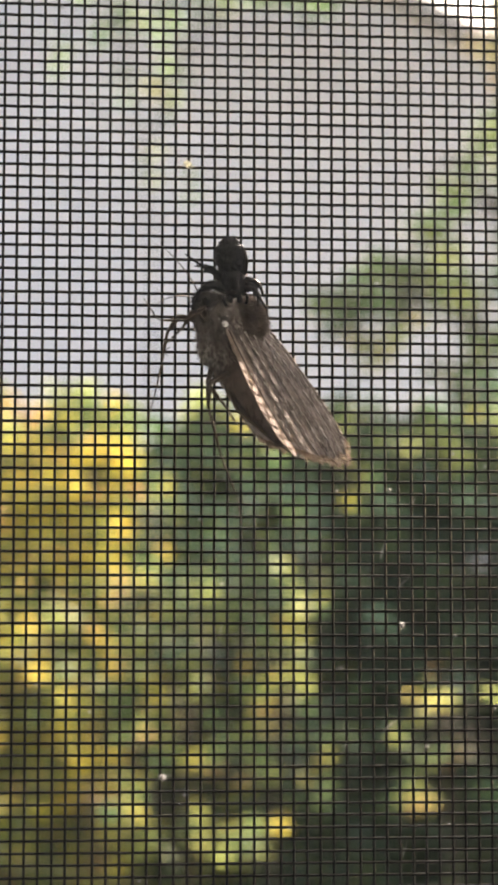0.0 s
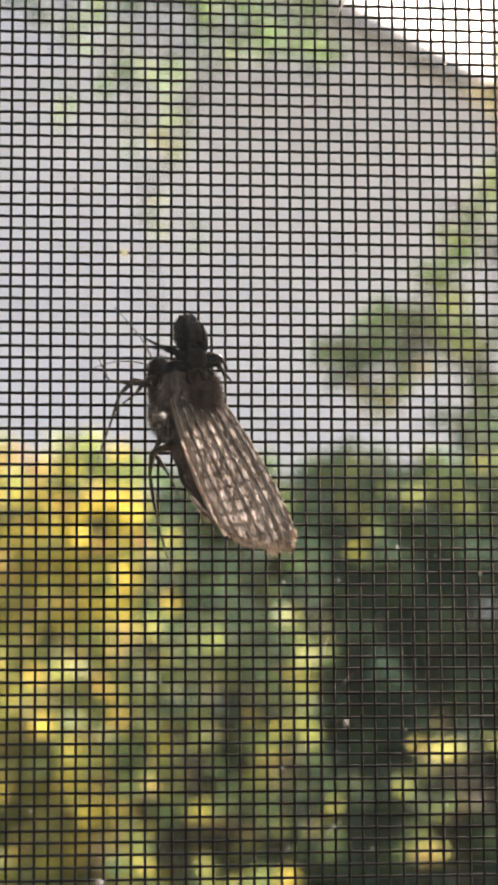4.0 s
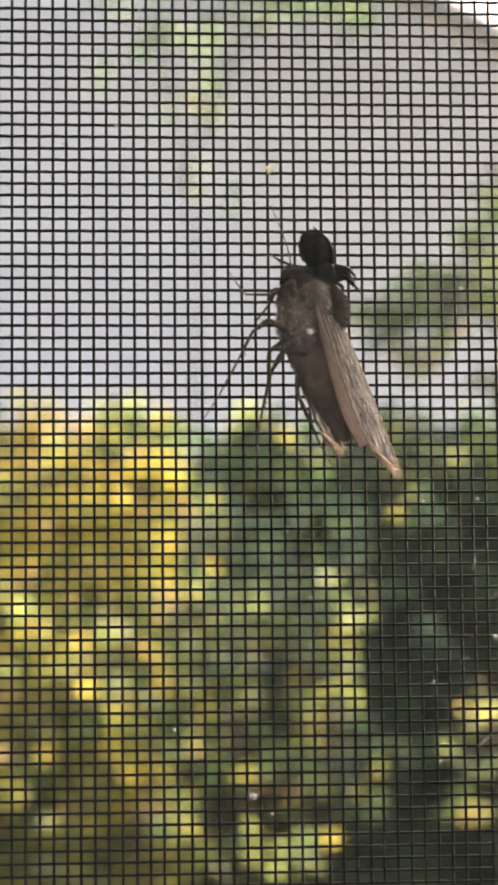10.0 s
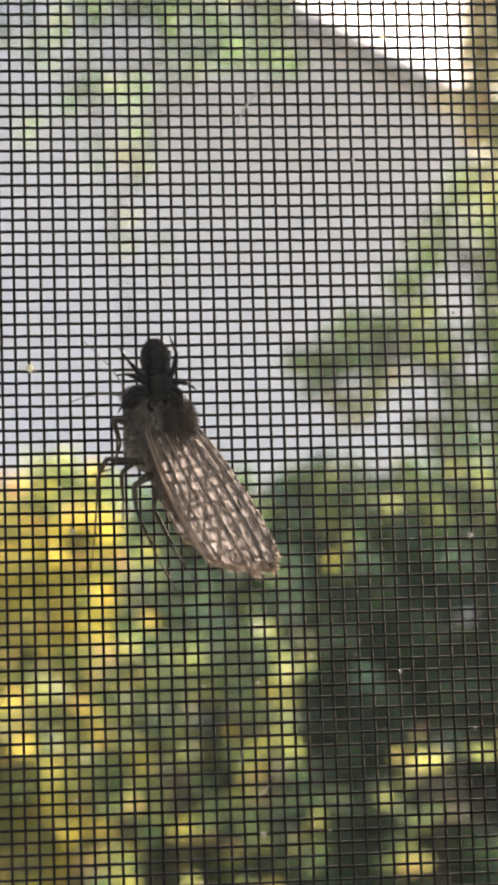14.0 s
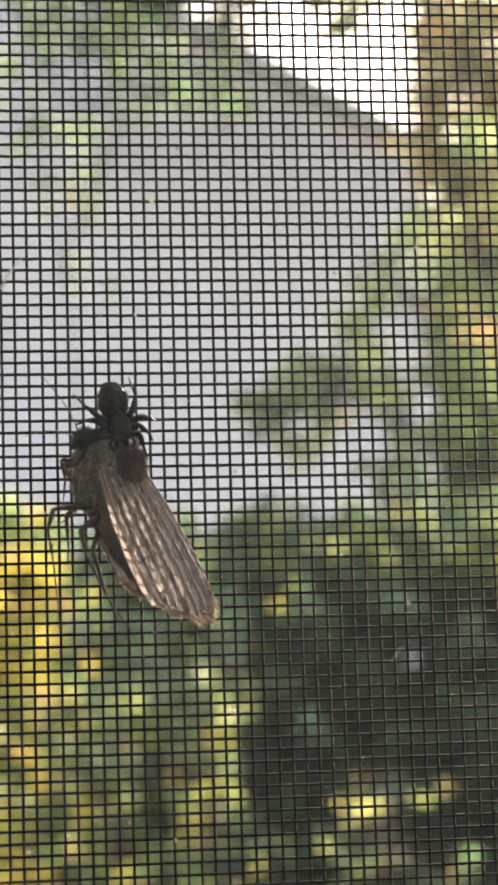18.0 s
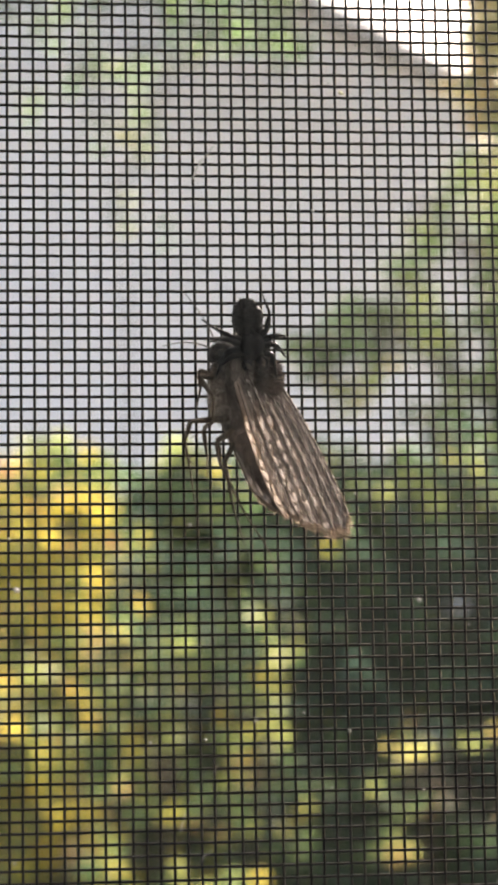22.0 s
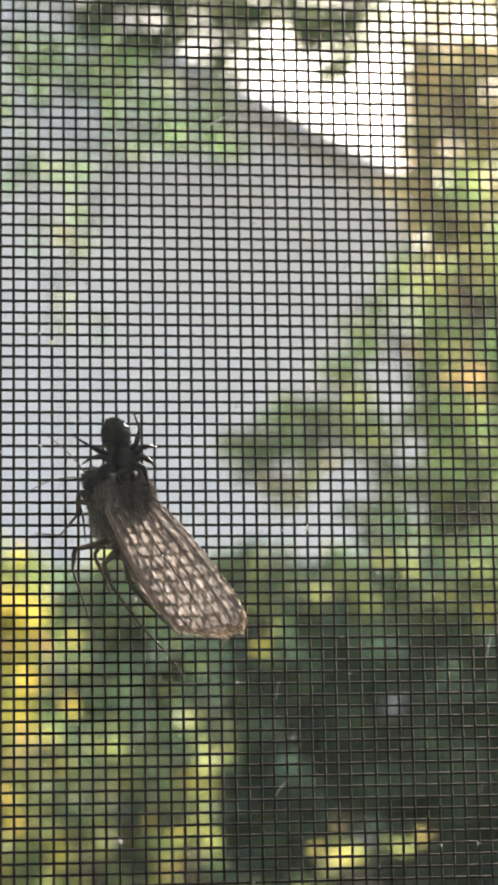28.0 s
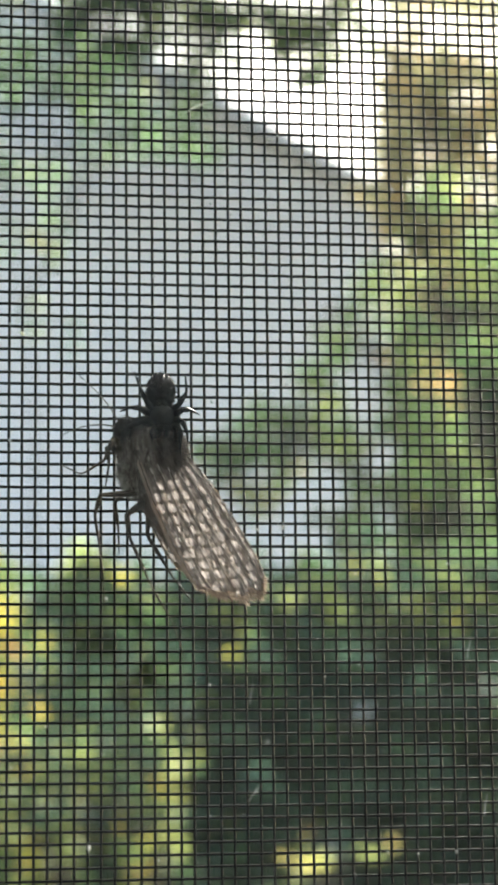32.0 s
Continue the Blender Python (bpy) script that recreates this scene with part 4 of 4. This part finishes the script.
    for k, (pts, radii) in enumerate((
            (((-3.2, 1.0, 1.1), (-4.2, 0.6, 2.9), (-5.3, 0.4, 0.5), (-7.7, 0.3, -0.9), (-10.2, 0.4, 0.3)), (0.34, 0.34, 0.2, 0.11, 0.05)),
            (((-3.4, 1.2, -3.9), (-7.2, 0.6, -3.2), (-8.2, 0.4, -4.8), (-8.5, 0.4, -7.6), (-9.0, 0.6, -11.0), (-9.6, 0.8, -13.6)), (0.38, 0.34, 0.2, 0.14, 0.09, 0.05)),
            (((-3.4, 1.4, -5.1), (-5.5, 0.7, -5.7), (-5.9, 0.5, -7.8), (-5.3, 0.6, -12.5), (-4.4, 0.7, -16.1), (-4.3, 0.9, -19.9)), (0.42, 0.38, 0.22, 0.15, 0.1, 0.05)),
            (((-2.9, 1.8, 1.3), (-4.5, 1.8, 2.6), (-5.0, 1.6, 0.4), (-6.4, 1.6, -2.3)), (0.34, 0.36, 0.18, 0.06)),
            (((-3.2, 2.4, -2.6), (-5.9, 2.3, -3.6), (-6.6, 2.3, -6.4), (-7.6, 2.3, -9.0)), (0.34, 0.3, 0.16, 0.05)),
            (((-3.0, 2.6, -6.0), (-4.4, 2.5, -8.2), (-4.1, 2.5, -13.0), (-3.2, 2.5, -17.5)), (0.34, 0.28, 0.15, 0.05)))):
        long = (1.15, 1.3, 1.32, 1.0, 1.15, 1.25)[k]
        pts = [Vector(pts[0]).lerp(Vector(p), long) for p in pts]
        legs.append(leg("leg", pts, radii, m, brown, M_LEG, spur=spurs if k in (1, 2) else None, hairs=140, seed=70 + k))
    for pts in (((-2.2, 0.2, 4.6), (-2.4, -0.2, 6.4), (-3.0, -0.5, 8.8), (-4.3, -0.8, 12.0)), ((-2.6, 0.6, 4.4), (-4.2, 0.4, 5.4), (-6.6, 0.2, 6.2), (-9.4, 0.0, 6.4))):
        bm = bmesh.new()
        ln = smooth_line([mm(p) for p in pts], 6)
        tube(bm, ln, [0.00011 - 0.00007 * i / (len(ln) - 1) for i in range(len(ln))], 6)
        part("antenna", bm, M_FEELER, m, "thin threadlike antenna")
    return m, legs, far


def spider():
    """Black jumping spider, head down, its abdomen up; it holds the moth by the neck."""
    s = new("spider")
    tagged(s, "small black hairy jumping spider gripping the moth", "spider")
    bm = bmesh.new()
    blob(bm, (0, 0, 0), (0.00158, 0.00130, 0.00175), 0.10, 4, 16, 20)
    ceph = part("cephalothorax", bm, M_SPIDER, s, "black shiny front body")
    bm = bmesh.new()
    blob(bm, (-0.0001, 0.0002, 0.0031), (0.00168, 0.0015, 0.00218), 0.36, 9, 28, 34)
    ab = part("abdomen", bm, M_SPIDER, s, "black oval hairy abdomen")
    for c, sz, n, sd, host in (((-0.0001, 0.0002, 0.0031), (0.00170, 0.00152, 0.00220), 1900, 3, ab), ((0, 0, 0), (0.00158, 0.00130, 0.00175), 600, 4, ceph)):
        bm = bmesh.new()
        random.seed(sd)
        for _ in range(n):
            d = Vector((random.gauss(0, 1), random.gauss(0, 1), random.gauss(0, 1))).normalized()
            p = Vector(c) + Vector((d.x * sz[0], d.y * sz[1], d.z * sz[2])) * 0.98
            hair(bm, p, p + (d * 0.7 + Vector((0, 0, 0.5))) * random.uniform(0.00015, 0.0005), 0.00002)
        part("body_hair", bm, M_SPIDER_HAIR, host, "short grey hair")
    part("pedicel", tube(bmesh.new(), [mm((0, 0, 1.4)), mm((0, 0.1, 1.9))], [0.0005, 0.0005], 8), M_SPIDER, s)
    for x in (-0.55, 0.55):
        part("chelicera", blob(bmesh.new(), mm((x, -0.2, -1.7)), (0.0004, 0.0004, 0.0007), 0.05, 3, 8, 10), M_SPIDER, s, "black jaw")
        part("pedipalp", tube(bmesh.new(), smooth_line([mm((x * 1.6, -0.5, -1.2)), mm((x * 2.6, -1.0, -1.9)), mm((x * 2.0, -1.1, -2.7))], 4), [0.00022] * 8 + [0.00026], 7), M_SPIDER, s, "short hairy feeler")
    for x, r in ((-0.95, 0.00028), (-0.32, 0.00038), (0.32, 0.00038), (0.95, 0.00028)):
        part("eye", blob(bmesh.new(), mm((x, -0.95 if abs(x) < 0.5 else -0.75, -1.15)), (r, r, r), 0, 1, 8, 12), M_EYE, ceph, "glossy black eye")
    shapes = (((1.1, 0, 0.9), (2.0, -0.6, 1.6), (2.9, -0.3, 3.2), (2.8, 0.2, 5.6)), ((1.3, 0, 0.4), (2.5, -0.8, 1.0), (3.4, -0.4, 1.0), (4.6, 0.6, 0.6)),
              ((1.3, -0.1, -0.2), (2.3, -0.8, -0.4), (2.9, -0.5, -1.6), (3.1, 0.2, -2.8)), ((1.0, -0.3, -0.8), (2.2, -1.0, -0.9), (2.9, -0.9, -2.2), (3.7, -0.5, -3.6)),
              ((-1.1, 0, 0.9), (-1.9, -0.6, 2.0), (-2.6, -0.3, 3.6), (-3.3, 0.3, 5.8)), ((-1.3, 0, 0.4), (-2.5, -0.8, 1.3), (-3.6, -0.4, 1.6), (-4.9, 0.5, 1.4)),
              ((-1.3, -0.1, -0.2), (-2.8, -0.8, 0.2), (-4.0, -0.6, -0.6), (-4.5, -0.1, -1.9)), ((-1.0, -0.3, -0.8), (-2.5, -1.0, -0.7), (-4.1, -0.9, -1.6), (-4.8, -0.4, -3.2)))
    legs = []
    for i, pts in enumerate(shapes):
        legs.append(leg("leg", pts, (0.42, 0.42, 0.30, 0.18, 0.08), s, "black hairy jointed leg", M_SPIDER, hairs=110, seed=60 + i))
    return s, legs


MOTH, MOTH_LEGS, FAR_WING = moth()
SPIDER, SPIDER_LEGS = spider()


# ---- dust and lint caught in the screen ----
def dust():
    rnd = random.Random(31)

    def speck(x, z, r, kind, n, plane=None):
        bm = bmesh.new()
        random.seed(n)
        y = rnd.uniform(-0.00025, 0.00005) - 0.0002 if plane is None else plane + 0.0001
        if kind == "streak":
            pts = [Vector((-1.3, 0, -1.9)) * r, Vector((-0.4, -0.1, -0.3)) * r, Vector((0.3, 0, 0.5)) * r, Vector((1.3, -0.1, 1.7)) * r]
            a = rnd.uniform(-0.5, 0.5)
            pts = [Matrix.Rotation(a, 3, "Y") @ p for p in pts]
            tube(bm, smooth_line(pts, 4), [r * 0.13] * 6 + [r * 0.2] + [r * 0.09] * 6, 5)
            for _ in range(6):
                p = pts[1].lerp(pts[2], random.random())
                hair(bm, p, p + Vector((random.gauss(0, 1), random.gauss(0, 0.1), random.gauss(0, 1))).normalized() * r * random.uniform(0.4, 0.9), r * 0.03)
            name, label = "lint_fibre", "pale lint fibre stuck to the window glass"
        elif kind == "star":
            for _ in range(rnd.randint(9, 14)):
                d = Vector((random.gauss(0, 1), random.gauss(0, 0.15), random.gauss(0, 1))).normalized()
                hair(bm, d * r * -0.2, d * r * random.uniform(0.6, 1.4), r * 0.06)
            name, label = "lint_tuft", "small star-shaped tuft of pale lint"
        else:
            blob(bm, (0, 0, 0), (r * 0.55, r * 0.4, r * 0.5), 0.5, 2.5, 6, 9)
            for _ in range(rnd.randint(7, 14)):
                d = Vector((random.gauss(0, 1), random.gauss(0, 0.3), random.gauss(0, 1))).normalized()
                hair(bm, d * r * 0.3, d * r * random.uniform(0.7, 1.5), r * 0.035)
            name, label = "dust_speck", "pale dust speck stuck to a wire" if plane is None else "pale dust speck stuck to the glass"
        ob = link(name, bm, M_POLLEN if kind == "pollen" else M_DUST)
        ob.location = (x, y, LIFT + z)
        tagged(ob, label, "dust", "dust on the screen" if plane is None else "dust on the glass")
    for n, (x, z, r, k) in enumerate(((0.0169, 0.0342, 0.62, "dust"), (0.0365, 0.0011, 0.55, "dust"), (0.0302, -0.0119, 0.40, "star"), (0.0351, -0.0099, 0.45, "streak"), (0.0165, 0.0054, 0.40, "star"),
                                      (0.0368, 0.0058, 0.40, "streak"), (0.0344, 0.0093, 0.45, "streak"), (0.0392, -0.0122, 0.35, "dust"), (0.0296, -0.0036, 0.35, "star"), (0.0367, -0.0232, 0.40, "streak"),
                                      (0.0240, -0.0209, 0.35, "star"), (0.0102, -0.0154, 0.70, "dust"), (0.0423, 0.0200, 0.40, "star"), (0.0127, 0.0521, 0.80, "pollen"), (0.0830, 0.0839, 0.70, "star"),
                                      (0.0785, 0.0491, 0.50, "streak"), (0.0802, 0.0437, 0.50, "star"), (0.0787, 0.0382, 0.50, "streak"), (0.0375, 0.0812, 1.0, "streak"), (0.0531, 0.0892, 0.50, "pollen"),
                                      (0.0822, 0.0674, 0.80, "star"), (0.0734, 0.1164, 0.80, "streak"), (0.1033, 0.0539, 0.50, "streak"), (0.1047, 0.0366, 0.55, "streak"), (0.0605, 0.0326, 0.50, "dust"))):
        speck(x, z, r * 0.001, k, n, PANE)
    for n in range(60):
        speck(rnd.uniform(-0.01, 0.116), rnd.uniform(-0.034, 0.125), rnd.uniform(0.00016, 0.00038), rnd.choice(("dust", "star", "streak")), 300 + n, PANE)
    for n in range(70):
        x, z = rnd.uniform(-0.012, 0.116), rnd.uniform(-0.032, 0.14)
        if rnd.random() < 0.45 and x < 0.05:
            x += 0.05
        speck(x, z, rnd.uniform(0.00018, 0.00042), "dust", 100 + n)


dust()


# ---- what moves ----
# seconds, place of the thorax, lean in the screen's plane, tail out of it, roll about the body
MOTH_ROWS = (
    (0, 0.01890, -0.00650, 0.03681, -32.8, 7.5, 37.2),
    (1, 0.02040, -0.00650, 0.03695, -25.9, 2.6, 25.1),
    (2, 0.02120, -0.00650, 0.03529, -26.5, -1.4, 19.8),
    (3, 0.02162, -0.00650, 0.03836, -26.1, -2.8, 21.3),
    (4, 0.02040, -0.00650, 0.03890, -24.5, -0.9, 19.5),
    (7, 0.01837, -0.00650, 0.03705, -25.0, -3.4, 21.5),
    (8, 0.01891, -0.00650, 0.03709, -24.1, 0.2, 14.9),
    (8.5, 0.01950, -0.00650, 0.03625, -38.0, 0.0, 12.0),
    (9, 0.01690, -0.00650, 0.04060, -23.0, -2.0, 66.0),
    (10, 0.01888, -0.00650, 0.03936, -19.5, 2.0, 62.0),
    (11, 0.02080, -0.00650, 0.04278, -10.8, 4.7, 41.5),
    (12, 0.02212, -0.00650, 0.04759, -10.7, -29.0, 34.5),
    (13, 0.02542, -0.00650, 0.04767, -23.3, -0.0, 12.0),
    (15.5, 0.03831, -0.00650, 0.05420, -29.0, -2.0, 25.0),
    (16, 0.04441, -0.00650, 0.06162, -32.5, -24.3, 20.7),
    (17, 0.04670, -0.00650, 0.06214, -22.9, -7.4, 30.3),
    (18, 0.04872, -0.00650, 0.06176, -23.4, 2.3, 30.8),
    (19, 0.04861, -0.00650, 0.06229, -20.4, 0.4, 23.6),
    (20, 0.04847, -0.00650, 0.06203, -19.3, 0.4, 23.6),
    (21, 0.04822, -0.00650, 0.06373, -21.7, -4.8, 26.2),
    (22, 0.04356, -0.00650, 0.05935, -22.6, -0.6, 28.7),
    (22.5, 0.04387, -0.00650, 0.05999, -28.0, -2.0, 31.0),
    (23, 0.04834, -0.00650, 0.06720, -34.1, -16.3, 33.2),
    (24, 0.05579, -0.00650, 0.06800, -34.8, -5.4, 2.9),
    (25, 0.05905, -0.00650, 0.06927, -32.0, -4.6, 8.5),
    (26, 0.05994, -0.00650, 0.07266, -36.7, -1.8, 6.0),
    (29, 0.06340, -0.00650, 0.07385, -31.2, -2.6, 9.6),
    (30, 0.06531, -0.00650, 0.07575, -50.5, 4.0, -22.0),
    (31, 0.06860, -0.00650, 0.07780, -37.6, -0.6, -16.9),
    (32, 0.06918, -0.00650, 0.07854, -28.5, 4.4, 12.0),
)
# seconds, place of the front body, lean, tilt of the abdomen out of the plane
SPIDER_ROWS = (
    (0, 0.01893, -0.0085, 0.04084, -5.1, 0),
    (1, 0.02055, -0.0092, 0.04211, -7.5, 30),
    (2, 0.02234, -0.0092, 0.03876, -8.8, 0),
    (3, 0.02309, -0.0092, 0.04171, -14.4, 0),
    (4, 0.02123, -0.0092, 0.04202, -11.8, 0),
    (7, 0.01871, -0.0092, 0.04014, -10.5, 0),
    (8, 0.01909, -0.0092, 0.04052, -13.5, 12),
    (8.5, 0.01968, -0.00920, 0.03968, -16.0, 8.0),
    (9, 0.02090, -0.0040, 0.04260, -18.0, 0),
    (10, 0.02038, -0.0045, 0.04338, -20.2, 16),
    (11, 0.02234, -0.0075, 0.04647, -7.8, 27),
    (12, 0.02343, -0.0092, 0.04948, 5.5, 16),
    (13, 0.02583, -0.0092, 0.05088, -1.2, 19),
    (15.5, 0.03900, -0.00920, 0.05774, -12.0, 12.0),
    (16, 0.04565, -0.0062, 0.06621, -58.5, 20),
    (17, 0.04739, -0.0092, 0.06568, -6.1, 14),
    (18, 0.04965, -0.0092, 0.06537, -9.1, 0),
    (19, 0.04943, -0.0092, 0.06547, -7.8, 0),
    (21, 0.04953, -0.0092, 0.06697, -7.3, 0),
    (22, 0.04392, -0.0092, 0.06251, -8.8, 15),
    (22.5, 0.04423, -0.00920, 0.06315, -15.0, 10.0),
    (23, 0.04863, -0.0062, 0.07091, -63.2, 25),
    (24, 0.05595, -0.0092, 0.07093, -26.8, 0),
    (25, 0.05867, -0.0092, 0.07231, -15.0, 0),
    (26, 0.05982, -0.0092, 0.07582, -22.8, 0),
    (29, 0.06329, -0.0092, 0.07758, -11.2, 0),
    (30, 0.06483, -0.0092, 0.07891, -30.8, 0),
    (31, 0.06785, -0.0092, 0.08067, -42.7, 0),
    (32, 0.06995, -0.0092, 0.08177, 0.3, 0),
)


# seconds, swing of each moth leg in the screen's plane, degrees
LEG_ROWS = (
    ((0, 62), (8, 65), (9, 48), (10, 50), (11, -10), (12, 25), (13, -30), (16, 57), (17, -35), (22, -35), (23, 55), (24, 24), (25, 24), (26, 32), (29, 6), (30, 24), (31, 54), (32, 26)),
    ((0, 36), (8, 36), (9, 37), (10, 40), (11, 5), (12, 4), (13, 15), (16, 36), (17, 10), (18, 9), (22, 7), (23, 12), (24, 0), (25, -3), (26, 28), (29, 0), (30, 11), (31, 3), (32, 13)),
    ((0, 24), (8, 19), (9, 44), (10, 40), (11, 22), (12, 12), (13, 7), (16, 34), (17, 6), (18, 4), (22, 4), (23, 30), (24, -3), (25, -7), (26, 13), (29, 0), (30, 15), (31, 0), (32, 11)),
    ((0, 50), (8, 45), (9, 25), (10, 30), (11, 0), (13, 5), (17, 0), (23, 10), (24, 0), (29, 0), (32, 10)),
    ((0, -22), (8, -22), (9, 30), (10, 8), (11, 12), (12, 10), (13, 10), (24, 0), (29, -6), (32, 6)),
    ((0, -14), (8, -14), (9, 20), (10, 0), (11, 45), (12, 30), (13, 0), (16, 28), (17, 8), (23, 18), (24, -6), (29, -4), (32, 0)),
)
# seconds, draw of the second leg's root towards the head (mm): at first it reaches out beside the first one
REACH = ((0, 2.3, 4.0), (8, 2.3, 4.0), (9, 0.0, 0.0), (32, 0.0, 0.0))
# seconds, slide (mm) and turn of the far wing about the body: slid under the near wing to block its sunlight
FAR_ROWS = ((0, -0.6, 0, 0, 0), (15.5, -0.6, 0, 0, 0), (16, 1.8, -4.4, -3, 0), (16.5, -0.6, 0, 0, 0), (22.5, -0.6, 0, 0, 0), (23, 1.8, -4.4, -3, 0), (23.5, 1.8, -4.4, -3, 0), (24, 1.3, -4.4, 1.8, 0), (25, 0.2, -2.0, 0, 0), (26, -0.6, 0, 0, 0),
            (29.5, -0.6, 0, 0, 0), (30, 1.8, -4.4, -3.2, 0), (31, 1.8, -4.4, -3.2, 0), (32, -0.6, 0, 0, 0))
# seconds, swing of each spider leg: hugging at first, spread later
SPIDER_LEG_ROWS = (
    ((0, -28), (12, -26), (13, -8), (16, -30), (17, -8), (22, -10), (23, -30), (24, -14), (32, 0)), ((0, 50), (12, 46), (13, 10), (16, 80), (17, 10), (22, 8), (23, 80), (24, 4), (32, 0)),
    ((0, 8), (13, 0), (16, 62), (17, -10), (22, -18), (23, 60), (24, -24), (32, 0)), ((0, 0), (12, 4), (13, 10), (16, 80), (17, 20), (22, 24), (23, 84), (24, 34), (32, 26)),
    ((0, -30), (12, -24), (15, -10), (24, -34), (32, 0)), ((0, 18), (12, 8), (16, 0), (24, -6), (32, -10)), ((0, 0), (13, 0), (24, -12), (32, -16)), ((0, 16), (13, 8), (24, 0), (32, 6)),
)


def motions():
    for i, (ob, rows) in enumerate(zip(MOTH_LEGS, LEG_ROWS)):
        r = ob.location.copy()
        keys = []
        for t, *_, roll in MOTH_ROWS:
            swing = next(a + (b - a) * (t - s) / (e - s) for (s, a), (e, b) in zip(rows, rows[1:]) if t <= e)
            dx, dz = next((a + (b - a) * (t - s) / (e - s), c + (d - c) * (t - s) / (e - s)) for (s, a, c), (e, b, d) in zip(REACH, REACH[1:]) if t <= e) if i == 1 else (0.0, 0.0)
            keys.append((t, pose(r.x + dx * 0.001, r.y, r.z + dz * 0.001, 0, swing, -roll)))      # the feet keep to the screen as the body rolls
        walk(ob, keys)
    r = FAR_WING.location.copy()
    walk(FAR_WING, [(t, pose(r.x + dx * 0.001, r.y + dy * 0.001, r.z + dz * 0.001, 0, 0, a)) for t, dx, dy, dz, a in FAR_ROWS])
    for ob, rows in zip(SPIDER_LEGS, SPIDER_LEG_ROWS):
        r = ob.location.copy()
        walk(ob, [(t, pose(r.x, r.y, r.z, 0, a, 0)) for t, a in rows])
    walk(MOTH, [(t, pose(x, y, z + LIFT, 0, lean, 0) @ pose(0, 0, 0, tail, 0, 0) @ pose(0, 0, 0, 0, 0, roll)) for t, x, y, z, lean, tail, roll in MOTH_ROWS])
    walk(SPIDER, [(t, pose(x, y, z + LIFT, 0, lean, 0) @ pose(0, 0, 0, tilt, 0, 0)) for t, x, y, z, lean, tilt in SPIDER_ROWS])


motions()
